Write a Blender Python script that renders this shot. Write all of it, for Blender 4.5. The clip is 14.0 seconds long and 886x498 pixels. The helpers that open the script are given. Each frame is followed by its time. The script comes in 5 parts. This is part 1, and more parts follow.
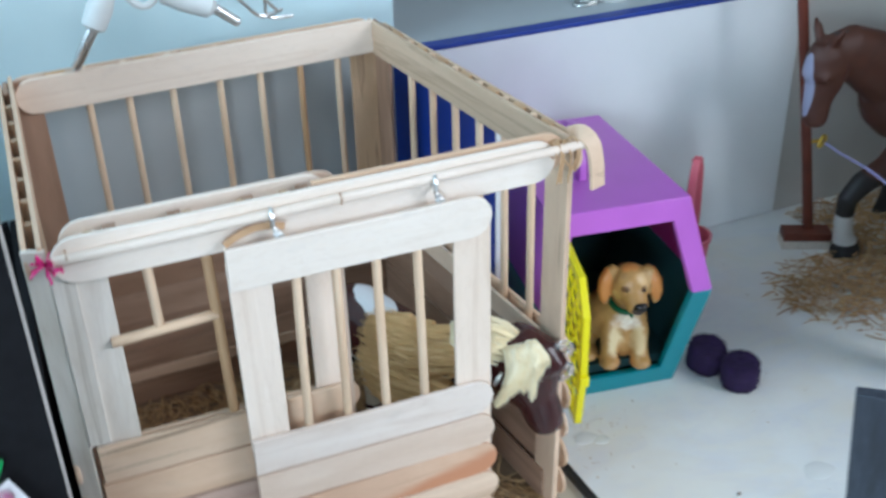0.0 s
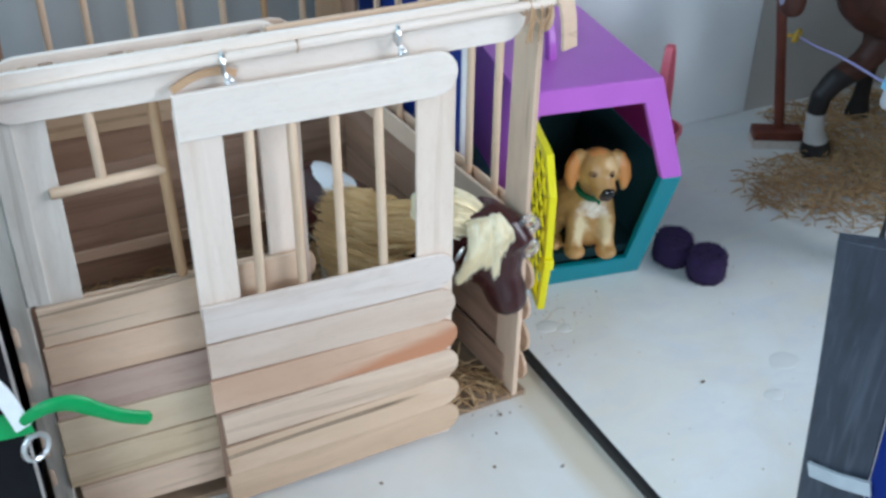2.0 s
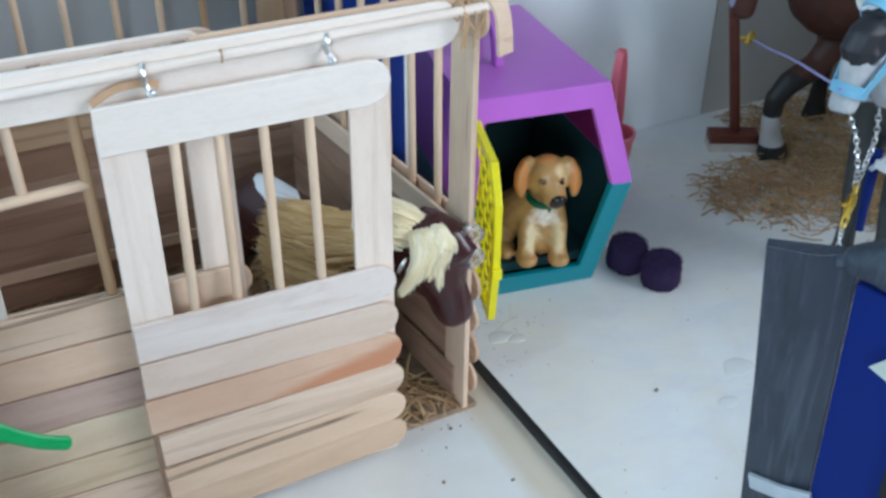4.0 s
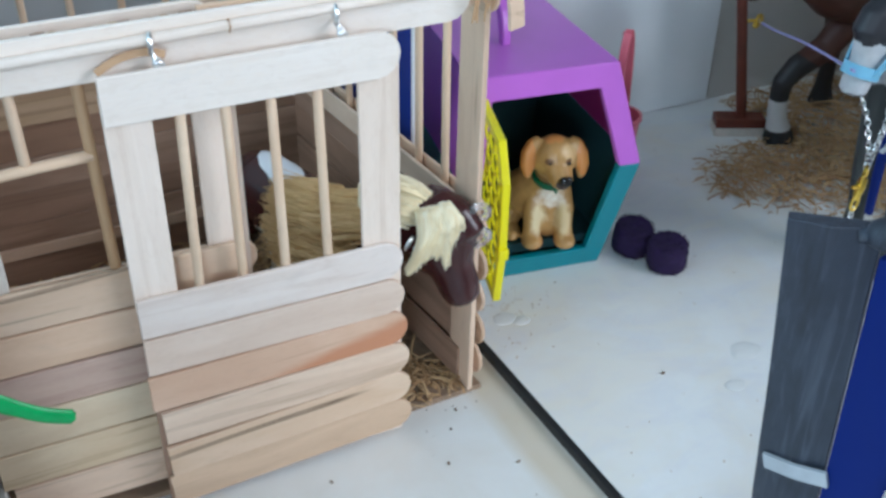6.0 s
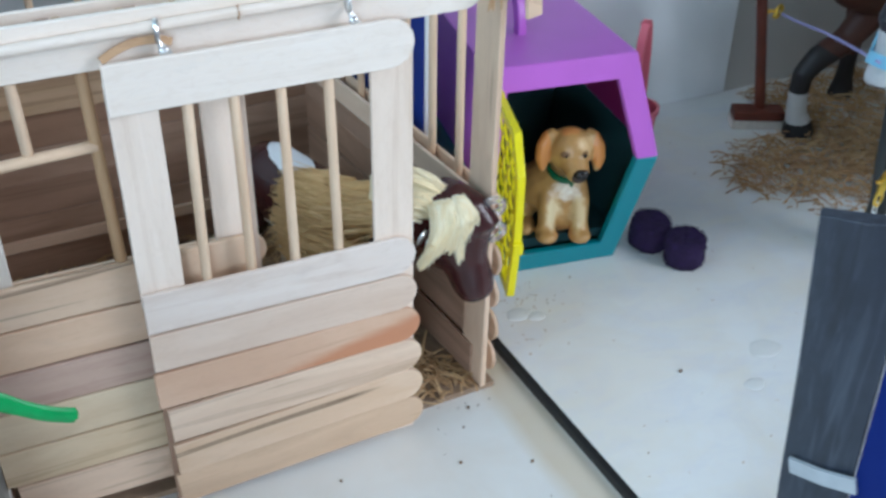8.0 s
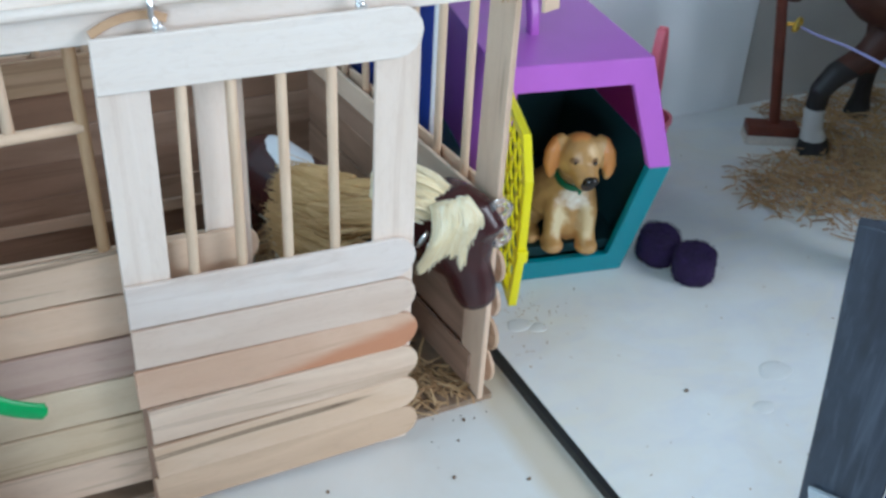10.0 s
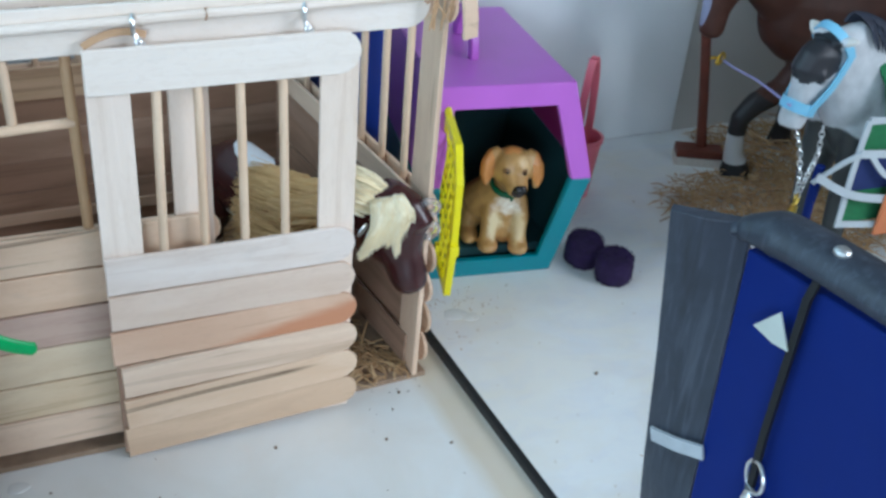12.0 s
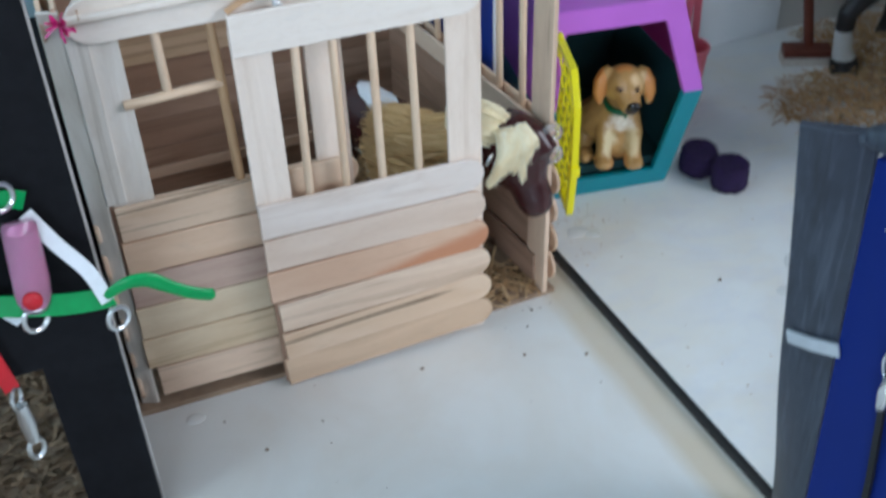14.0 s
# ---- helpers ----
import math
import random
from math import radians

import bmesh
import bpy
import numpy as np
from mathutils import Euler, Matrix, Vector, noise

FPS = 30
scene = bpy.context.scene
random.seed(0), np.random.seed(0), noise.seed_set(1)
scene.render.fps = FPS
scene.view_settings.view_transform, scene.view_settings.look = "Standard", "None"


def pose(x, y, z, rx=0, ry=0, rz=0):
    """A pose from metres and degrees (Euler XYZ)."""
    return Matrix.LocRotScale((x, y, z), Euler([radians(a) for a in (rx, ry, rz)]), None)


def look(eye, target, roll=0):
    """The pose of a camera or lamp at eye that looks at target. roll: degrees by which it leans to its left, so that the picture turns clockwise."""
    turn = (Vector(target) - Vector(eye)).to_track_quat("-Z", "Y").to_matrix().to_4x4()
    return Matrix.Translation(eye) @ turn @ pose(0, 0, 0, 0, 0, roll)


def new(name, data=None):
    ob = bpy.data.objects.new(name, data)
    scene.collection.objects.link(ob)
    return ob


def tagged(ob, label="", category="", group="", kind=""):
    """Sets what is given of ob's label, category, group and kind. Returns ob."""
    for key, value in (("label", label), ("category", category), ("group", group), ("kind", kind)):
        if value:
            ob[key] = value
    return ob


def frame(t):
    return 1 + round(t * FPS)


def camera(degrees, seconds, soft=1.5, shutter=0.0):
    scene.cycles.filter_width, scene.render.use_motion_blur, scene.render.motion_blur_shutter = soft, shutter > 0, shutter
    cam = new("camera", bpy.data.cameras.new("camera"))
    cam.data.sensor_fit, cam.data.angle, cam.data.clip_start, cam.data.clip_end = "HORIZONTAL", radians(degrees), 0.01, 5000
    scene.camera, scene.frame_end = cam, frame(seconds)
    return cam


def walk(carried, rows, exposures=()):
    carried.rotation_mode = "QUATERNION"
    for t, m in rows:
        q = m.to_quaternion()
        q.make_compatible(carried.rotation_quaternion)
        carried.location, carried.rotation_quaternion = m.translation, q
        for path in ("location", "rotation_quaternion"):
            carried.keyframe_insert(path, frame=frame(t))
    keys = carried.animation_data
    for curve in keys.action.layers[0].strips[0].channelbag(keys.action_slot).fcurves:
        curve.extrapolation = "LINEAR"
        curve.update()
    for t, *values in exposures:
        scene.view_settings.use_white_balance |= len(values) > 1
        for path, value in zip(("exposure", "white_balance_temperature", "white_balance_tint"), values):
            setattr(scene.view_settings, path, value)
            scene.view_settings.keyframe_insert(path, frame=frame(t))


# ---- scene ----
cam = camera(44.3, 14.0, soft=2.9, shutter=0.5)
PATH = [
    (0, (-0.0544, -0.3556, 0.4078), (0.0415, -0.1158, 0.2552), -1.58),
    (0.3, (-0.064, -0.370, 0.415), (0.610, 1.205, -0.617), 2.2),
    (0.5, (-0.0547, -0.3661, 0.4109), (0.0488, -0.1291, 0.2588), -0.16),
    (0.7, (-0.067, -0.368, 0.407), (0.598, 1.177, -0.675), 2.1),
    (1, (-0.0588, -0.3639, 0.3963), (0.0443, -0.1323, 0.2359), 1.87),
    (1.5, (-0.0543, -0.3617, 0.3806), (0.0436, -0.1322, 0.2141), 0.26),
    (2, (-0.0531, -0.3523, 0.3725), (0.0484, -0.1256, 0.2042), 0.80),
    (2.5, (-0.0449, -0.3513, 0.3704), (0.0598, -0.1258, 0.2025), 0.99),
    (2.7, (-0.0402, -0.3545, 0.3657), (0.0652, -0.1294, 0.1977), 0.51),
    (5, (-0.0336, -0.3470, 0.3700), (0.0740, -0.1213, 0.2043), 0.46),
    (5.5, (-0.0391, -0.3462, 0.3669), (0.0679, -0.1205, 0.2009), 0.68),
    (6, (-0.0378, -0.3470, 0.3605), (0.0697, -0.1233, 0.1919), 1.02),
    (6.5, (-0.0388, -0.3462, 0.3555), (0.0690, -0.1242, 0.1848), 1.75),
    (7, (-0.0333, -0.3457, 0.3564), (0.0750, -0.1233, 0.1867), 1.44),
    (7.5, (-0.0337, -0.3473, 0.3643), (0.0741, -0.1219, 0.1982), 0.89),
    (8, (-0.0348, -0.3372, 0.3547), (0.0697, -0.1135, 0.1843), 0.97),
    (8.2, (-0.0302, -0.3288, 0.3511), (0.0740, -0.1061, 0.1792), 0.55),
    (10.3, (-0.0288, -0.3220, 0.3394), (0.0743, -0.0944, 0.1734), 4.09),
    (10.5, (-0.0030, -0.3515, 0.3482), (0.0754, -0.1135, 0.1833), 3.73),
    (10.8, (0.030, -0.388, 0.366), (0.454, 1.223, -0.741), 2.8),
    (11, (0.0161, -0.4010, 0.3664), (0.0800, -0.1567, 0.2045), 3.92),
    (11.3, (-0.014, -0.389, 0.368), (0.553, 1.176, -0.740), 3.1),
    (11.5, (-0.0236, -0.3850, 0.3674), (0.0781, -0.1570, 0.2011), 4.39),
    (12, (-0.0350, -0.3951, 0.3683), (0.0745, -0.1674, 0.2067), 5.20),
    (12.5, (-0.0304, -0.3881, 0.3725), (0.0727, -0.1582, 0.2098), 3.22),
    (13, (-0.0301, -0.3878, 0.3743), (0.0621, -0.1573, 0.2058), 1.23),
    (13.2, (-0.035, -0.387, 0.380), (0.548, 1.146, -0.765), 0.6),
    (13.5, (-0.0450, -0.3923, 0.3735), (0.0331, -0.1694, 0.1885), -2.31),
    (13.8, (-0.054, -0.407, 0.390), (0.487, 1.112, -0.794), -0.9),
    (14, (-0.0583, -0.4062, 0.3884), (0.0224, -0.1816, 0.2068), -2.32),
]
walk(cam, [(t, look(eye, target, roll)) for t, eye, target, roll in PATH],
     exposures=[(0.0, 0.14, 6080, 8), (2.5, 0.03, 6000, 9), (8.0, 0.0, 5980, 9), (12.0, 0.0, 5880, 7), (13.0, 0.03, 5940, 8), (13.5, -0.10, 5980, 8), (14.0, -0.16, 6000, 10)])

# ---- light: daylight from an unseen window on the left, behind the camera, into a plain pale room, and one in the west side wall; the east lamp is an added fill ----
world = bpy.data.worlds.new("world")
scene.world = world
world.use_nodes = True
_wn = world.node_tree.nodes
_sky = _wn.new("ShaderNodeTexSky")
_sky.sky_type, _sky.sun_disc, _sky.sun_elevation, _sky.sun_rotation = "NISHITA", False, radians(40), radians(250)
world.node_tree.links.new(_sky.outputs[0], _wn["Background"].inputs[0])
_wn["Background"].inputs[1].default_value = 0.12


def area_lamp(name, eye, target, w, h, watts, colour):
    data = bpy.data.lights.new(name, "AREA")
    data.shape, data.size, data.size_y, data.energy, data.color = "RECTANGLE", w, h, watts, colour
    ob = new(name, data)
    ob.matrix_world = look(eye, target)
    return ob


area_lamp("window_light", (-0.90, -1.99, 0.62), (0.2, 0.0, 0.08), 0.7, 0.5, 17.0, (0.73, 0.88, 1.0))
area_lamp("west_window_light", (-1.16, -0.2, 1.03), (0.1, 0.15, 0.08), 0.9, 0.9, 10.0, (0.55, 0.84, 1.0))
# added fill from the right, with no known window behind it
area_lamp("east_window_light", (1.56, -1.35, 1.12), (0.1, 0.0, 0.0), 1.2, 0.95, 32.0, (0.90, 0.94, 1.0))


# ---- materials ----
def node_mat(name, rough=0.6, metal=0.0):
    m = bpy.data.materials.new(name)
    m.use_nodes = True
    nt = m.node_tree
    b = nt.nodes["Principled BSDF"]
    b.inputs["Roughness"].default_value, b.inputs["Metallic"].default_value = rough, metal
    return m, nt, b


def rgba(c):
    return (c[0], c[1], c[2], 1.0)


def ramp(nt, fac, stops):
    r = nt.nodes.new("ShaderNodeValToRGB")
    el = r.color_ramp.elements
    while len(el) < len(stops):
        el.new(0.5)
    for e, (p, c) in zip(el, stops):
        e.position, e.color = p, rgba(c)
    nt.links.new(fac, r.inputs[0])
    return r.outputs[0]


def coords(nt, scale=(1, 1, 1), shift=None):
    tc = nt.nodes.new("ShaderNodeTexCoord")
    mp = nt.nodes.new("ShaderNodeMapping")
    mp.inputs["Scale"].default_value = scale
    nt.links.new(tc.outputs["Object"], mp.inputs["Vector"])
    if shift is not None:
        cmb = nt.nodes.new("ShaderNodeCombineXYZ")
        mul = nt.nodes.new("ShaderNodeMath")
        mul.operation, mul.inputs[1].default_value = "MULTIPLY", 60.0
        nt.links.new(shift, mul.inputs[0])
        nt.links.new(mul.outputs[0], cmb.inputs[0])
        nt.links.new(mul.outputs[0], cmb.inputs[2])
        nt.links.new(cmb.outputs[0], mp.inputs["Location"])
    return mp.outputs[0]


def noise_tex(nt, vec, scale, detail=4.0, rough=0.55, distort=0.0):
    n = nt.nodes.new("ShaderNodeTexNoise")
    n.inputs["Scale"].default_value, n.inputs["Detail"].default_value = scale, detail
    n.inputs["Roughness"].default_value, n.inputs["Distortion"].default_value = rough, distort
    nt.links.new(vec, n.inputs["Vector"])
    return n.outputs["Fac"]


def mix(nt, fac, a, b, kind="MIX"):
    m = nt.nodes.new("ShaderNodeMix")
    m.data_type, m.blend_type = "RGBA", kind
    for sock, v in ((m.inputs["Factor"], fac), (m.inputs["A"], a), (m.inputs["B"], b)):
        if isinstance(v, (int, float)):
            sock.default_value = v
        elif isinstance(v, tuple):
            sock.default_value = rgba(v)
        else:
            nt.links.new(v, sock)
    return m.outputs["Result"]


def bump(nt, b, height, strength, dist=0.0004):
    n = nt.nodes.new("ShaderNodeBump")
    n.inputs["Strength"].default_value, n.inputs["Distance"].default_value = strength, dist
    nt.links.new(height, n.inputs["Height"])
    nt.links.new(n.outputs[0], b.inputs["Normal"])


def wood(name, pale, dark, streak, streak_amount=0.35, rough=0.55):
    """Craft-stick wood: grain along the piece's own x axis, each piece shifted and tinted by chance."""
    m, nt, b = node_mat(name, rough)
    pale, dark, streak = ((c[0] * 1.01, c[1] * 0.975, c[2] * 0.98) for c in (pale, dark, streak))
    info = nt.nodes.new("ShaderNodeObjectInfo")
    broad = noise_tex(nt, coords(nt, (7, 38, 38), info.outputs["Random"]), 2.2, 3.0, 0.5, 0.8)
    fine = noise_tex(nt, coords(nt, (16, 420, 420), info.outputs["Random"]), 3.0, 3.0, 0.6)
    base = ramp(nt, broad, [(0.30, dark), (0.66, pale)])
    tint = ramp(nt, info.outputs["Random"], [(0.0, (0.92, 0.80, 0.68)), (0.35, (1, 0.95, 0.90)), (0.7, (0.96, 0.87, 0.78)), (1.0, (1, 1, 1))])
    col = mix(nt, 0.6, base, tint, "MULTIPLY")
    grain = ramp(nt, fine, [(0.30, (0.86, 0.80, 0.74)), (0.62, (1, 1, 1))])
    col = mix(nt, 0.15, col, grain, "MULTIPLY")
    s = noise_tex(nt, coords(nt, (2.6, 62, 62), info.outputs["Random"]), 2.4, 1.5, 0.45, 0.7)
    mask = ramp(nt, s, [(0.585, (0, 0, 0)), (0.625, (streak_amount,) * 3), (0.645, (streak_amount * 0.25,) * 3), (0.665, (streak_amount * 0.7,) * 3), (0.70, (0, 0, 0))])
    col = mix(nt, mask, col, streak)
    blot = noise_tex(nt, coords(nt, (30, 55, 55), info.outputs["Random"]), 1.6, 3.0, 0.5)
    col = mix(nt, ramp(nt, blot, [(0.62, (0, 0, 0)), (0.78, (0.28,) * 3)]), col, tuple(c * 0.7 for c in dark))
    curl = noise_tex(nt, coords(nt, (24, 70, 70), info.outputs["Random"]), 4.0, 4.0, 0.6, 2.2)
    col = mix(nt, 0.35, col, ramp(nt, curl, [(0.36, (0.90, 0.86, 0.81)), (0.50, (1, 1, 1)), (0.62, (1.0, 0.97, 0.92))]), "MULTIPLY")
    nt.links.new(col, b.inputs["Base Color"])
    bump(nt, b, fine, 0.08)
    return m


def plain(name, colour, rough=0.5, metal=0.0, var=0.12, scale=120.0, bumpy=0.0, coat=0.0):
    """Painted, moulded or woven surface with fine and broad variation."""
    m, nt, b = node_mat(name, rough, metal)
    v = coords(nt)
    n1, n2 = noise_tex(nt, v, scale, 4.0), noise_tex(nt, v, scale * 0.16, 3.0)
    lo = tuple(c * (1 - var) for c in colour)
    hi = tuple(min(1.0, c * (1 + var)) for c in colour)
    col = mix(nt, 0.5, ramp(nt, n1, [(0.35, lo), (0.65, hi)]), ramp(nt, n2, [(0.35, lo), (0.65, hi)]))
    nt.links.new(col, b.inputs["Base Color"])
    rr = nt.nodes.new("ShaderNodeMapRange")
    rr.inputs["To Min"].default_value, rr.inputs["To Max"].default_value = max(0.02, rough - 0.08), min(1.0, rough + 0.1)
    nt.links.new(n2, rr.inputs["Value"])
    nt.links.new(rr.outputs[0], b.inputs["Roughness"])
    b.inputs["Coat Weight"].default_value = coat
    if bumpy:
        bump(nt, b, n1, bumpy)
    return m


def painted_figure(name, colour, spots, rough=0.45, var=0.15, scale=90.0):
    """A moulded toy with hand-painted patches: spots of (centre, radius, edge, colour), in mm from the base."""
    m, nt, b = node_mat(name, rough)
    v = coords(nt)
    n1, n2 = noise_tex(nt, v, scale, 4.0), noise_tex(nt, v, scale * 5, 3.0)
    col = ramp(nt, n1, [(0.3, tuple(c * (1 - var) for c in colour)), (0.7, tuple(min(1, c * (1 + var)) for c in colour))])
    wob = noise_tex(nt, v, 140.0, 3.0)
    for centre, radius, edge, paint in spots:
        sub = nt.nodes.new("ShaderNodeVectorMath")
        sub.operation = "SUBTRACT"
        nt.links.new(v, sub.inputs[0])
        sub.inputs[1].default_value = tuple(c * 0.001 for c in centre)
        div = nt.nodes.new("ShaderNodeVectorMath")
        div.operation = "DIVIDE"
        nt.links.new(sub.outputs[0], div.inputs[0])
        div.inputs[1].default_value = tuple(r * 0.001 for r in (radius if isinstance(radius, tuple) else (radius,) * 3))
        ln = nt.nodes.new("ShaderNodeVectorMath")
        ln.operation = "LENGTH"
        nt.links.new(div.outputs[0], ln.inputs[0])
        add = nt.nodes.new("ShaderNodeMath")
        add.operation = "MULTIPLY_ADD"
        nt.links.new(wob, add.inputs[0])
        add.inputs[1].default_value = edge
        nt.links.new(ln.outputs["Value"], add.inputs[2])
        mask = ramp(nt, add.outputs[0], [(min(0.98, 1 - edge * 0.4 + edge * 0.5 - 0.02) if edge < 0.5 else 0.75, (1, 1, 1)), (1.0, (0, 0, 0))])
        col = mix(nt, mask, col, paint)
    nt.links.new(col, b.inputs["Base Color"])
    bump(nt, b, n2, 0.12)
    return m


def glass_like(name, colour, rough=0.08):
    m, nt, b = node_mat(name, rough)
    b.inputs["Base Color"].default_value = rgba(colour)
    b.inputs["Transmission Weight"].default_value = 0.9
    b.inputs["IOR"].default_value = 1.45
    return m


BIRCH = wood("birch", (0.78, 0.62, 0.47), (0.67, 0.50, 0.36), (0.34, 0.21, 0.12), 0.45)
BIRCH_PALE = wood("birch_pale", (0.90, 0.82, 0.73), (0.83, 0.74, 0.64), (0.56, 0.40, 0.27), 0.22)
# these two are toned down for the weaker light below the door's rail
BIRCH_DIMMED = wood("birch_dimmed", (0.80, 0.73, 0.66), (0.74, 0.65, 0.57), (0.50, 0.37, 0.27), 0.25)
BIRCH_ROSE = wood("birch_rose", (0.76, 0.66, 0.57), (0.68, 0.56, 0.46), (0.42, 0.29, 0.20), 0.4)
# whitest birch, for the front rail and the door's top stick
BIRCH_WHITE = wood("birch_whitest", (0.93, 0.90, 0.84), (0.88, 0.83, 0.75), (0.66, 0.54, 0.42), 0.12)
BIRCH_STREAK = wood("birch_streaked", (0.75, 0.60, 0.45), (0.65, 0.48, 0.33), (0.13, 0.08, 0.045), 0.95)
BIRCH_RED = wood("birch_heartwood", (0.73, 0.54, 0.40), (0.64, 0.44, 0.31), (0.40, 0.22, 0.12), 0.3)


def heartwood(mat, colour):
    """A reddish wedge of heartwood that widens towards one end of the stick along its lower edge."""
    nt = mat.node_tree
    bs = nt.nodes["Principled BSDF"]
    v = coords(nt)
    sep = nt.nodes.new("ShaderNodeSeparateXYZ")
    nt.links.new(v, sep.inputs[0])
    m1 = nt.nodes.new("ShaderNodeMath")
    m1.operation, m1.inputs[1].default_value = "MULTIPLY_ADD", 0.20
    nt.links.new(sep.outputs["X"], m1.inputs[0])
    nt.links.new(sep.outputs["Z"], m1.inputs[2])
    m2 = nt.nodes.new("ShaderNodeMath")
    m2.operation, m2.inputs[1].default_value = "MULTIPLY_ADD", 0.006
    nt.links.new(noise_tex(nt, coords(nt, (14, 80, 80)), 3.0, 3.0), m2.inputs[0])
    nt.links.new(m1.outputs[0], m2.inputs[2])
    mr = nt.nodes.new("ShaderNodeMapRange")
    mr.inputs["From Min"].default_value, mr.inputs["From Max"].default_value = 0.0185, 0.0235
    mr.inputs["To Max"].default_value = 0.8
    nt.links.new(m2.outputs[0], mr.inputs["Value"])
    old = bs.inputs["Base Color"].links[0].from_socket
    nt.links.new(mix(nt, mr.outputs[0], old, colour), bs.inputs["Base Color"])


heartwood(BIRCH_RED, (0.52, 0.19, 0.08))
BIRCH_TAN = wood("birch_tan", (0.68, 0.52, 0.37), (0.57, 0.42, 0.29), (0.30, 0.18, 0.10), 0.5)
BIRCH_HONEY = wood("birch_honey", (0.66, 0.50, 0.34), (0.52, 0.37, 0.23), (0.24, 0.14, 0.08), 0.6)
# greyish tone that carries the cool side light on the left sticks
BIRCH_COOL_LIT = wood("birch_cool_lit", (0.84, 0.82, 0.76), (0.66, 0.62, 0.54), (0.40, 0.35, 0.28), 0.55)
# birch for inner faces and gaps: the stall's shade is put into both colours
BIRCH_SHADED = wood("birch_shaded", (0.42, 0.28, 0.20), (0.31, 0.20, 0.14), (0.18, 0.11, 0.07), 0.4)
BIRCH_HALF_SHADED = wood("birch_half_shaded", (0.48, 0.34, 0.25), (0.36, 0.24, 0.17), (0.20, 0.12, 0.08), 0.5)
BIRCH_MAUVE = wood("birch_mauve", (0.58, 0.44, 0.36), (0.46, 0.33, 0.27), (0.34, 0.20, 0.14), 0.4)
BIRCH_CREAM = wood("birch_cream", (0.74, 0.63, 0.45), (0.64, 0.51, 0.34), (0.40, 0.26, 0.13), 0.6)
DOWEL = wood("dowel", (0.84, 0.68, 0.50), (0.74, 0.56, 0.39), (0.5, 0.34, 0.2), 0.2, 0.5)
DOWEL_DARK = wood("dowel_brown", (0.62, 0.42, 0.24), (0.52, 0.34, 0.19), (0.35, 0.2, 0.1), 0.3, 0.5)
TABLE_WHITE = plain("white_tabletop", (0.78, 0.77, 0.74), 0.42, var=0.03, scale=30, bumpy=0.03)


def worn_edge(mat, colour):
    """A worn beige strip, a finger wide, that runs slantwise over the tabletop."""
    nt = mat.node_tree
    bs = nt.nodes["Principled BSDF"]
    sep = nt.nodes.new("ShaderNodeSeparateXYZ")
    nt.links.new(coords(nt), sep.inputs[0])
    lean = nt.nodes.new("ShaderNodeMath")
    lean.operation, lean.inputs[1].default_value = "MULTIPLY_ADD", 0.055
    nt.links.new(sep.outputs["Y"], lean.inputs[0])
    nt.links.new(sep.outputs["X"], lean.inputs[2])
    wob = nt.nodes.new("ShaderNodeMath")
    wob.operation, wob.inputs[1].default_value = "MULTIPLY_ADD", 0.006
    nt.links.new(noise_tex(nt, coords(nt), 30.0, 3.0), wob.inputs[0])
    nt.links.new(lean.outputs[0], wob.inputs[2])
    rng_ = nt.nodes.new("ShaderNodeMapRange")
    rng_.inputs["From Min"].default_value, rng_.inputs["From Max"].default_value = 0.147, 0.187
    nt.links.new(wob.outputs[0], rng_.inputs["Value"])
    mask = ramp(nt, rng_.outputs[0], [(0.06, (0, 0, 0)), (0.30, (0.75,) * 3), (0.62, (0.75,) * 3), (0.75, (0, 0, 0))])
    old = bs.inputs["Base Color"].links[0].from_socket
    nt.links.new(mix(nt, mask, old, colour), bs.inputs["Base Color"])


worn_edge(TABLE_WHITE, (0.62, 0.50, 0.33))
BOARD_WHITE = plain("white_board", (0.80, 0.80, 0.78), 0.38, var=0.025, scale=40, bumpy=0.06)
BLACK_EDGE = plain("black_edge", (0.012, 0.012, 0.013), 0.5, var=0.3)
BLACK_BOARD = plain("black_foam_board", (0.010, 0.010, 0.012), 0.75, var=0.25, scale=200, bumpy=0.05)
BLACK_BOARD.node_tree.nodes["Principled BSDF"].inputs["Specular IOR Level"].default_value = 0.12
FOAM_CORE = plain("foam_core", (0.42, 0.38, 0.35), 0.8, var=0.15)
WALL_PAINT = plain("wall_paint", (0.50, 0.54, 0.56), 0.7, var=0.03, scale=25, bumpy=0.05)
# cream lowered in tone so that the corner's shade is in the paint
CORNER_CREAM_SHADED = plain("corner_cream_shaded", (0.57, 0.54, 0.50), 0.65, var=0.03, scale=25)
LIGHT_BLOCK_BROWN = plain("light_block_brown", (0.16, 0.11, 0.08), 0.7, var=0.1, scale=25)
GREY_BOARD = plain("grey_board", (0.47, 0.49, 0.50), 0.3, var=0.10, scale=14)
PALE_BLUE = plain("pale_blue_paint", (0.66, 0.83, 0.87), 0.6, var=0.03, scale=25)
CREAM_PAINT = plain("cream_paint", (0.54, 0.45, 0.35), 0.7, var=0.03, scale=25)
PANEL_WHITE = plain("white_panel", (0.84, 0.85, 0.85), 0.45, var=0.03, scale=30)
BLUE_EDGE = plain("blue_edge", (0.02, 0.05, 0.30), 0.45)
CARDBOARD = plain("cardboard", (0.30, 0.20, 0.13), 0.85, var=0.2, scale=220, bumpy=0.2)
PURPLE = plain("purple_plastic", (0.51, 0.135, 0.58), 0.3, var=0.04, scale=60)
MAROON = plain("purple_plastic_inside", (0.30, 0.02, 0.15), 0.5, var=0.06)
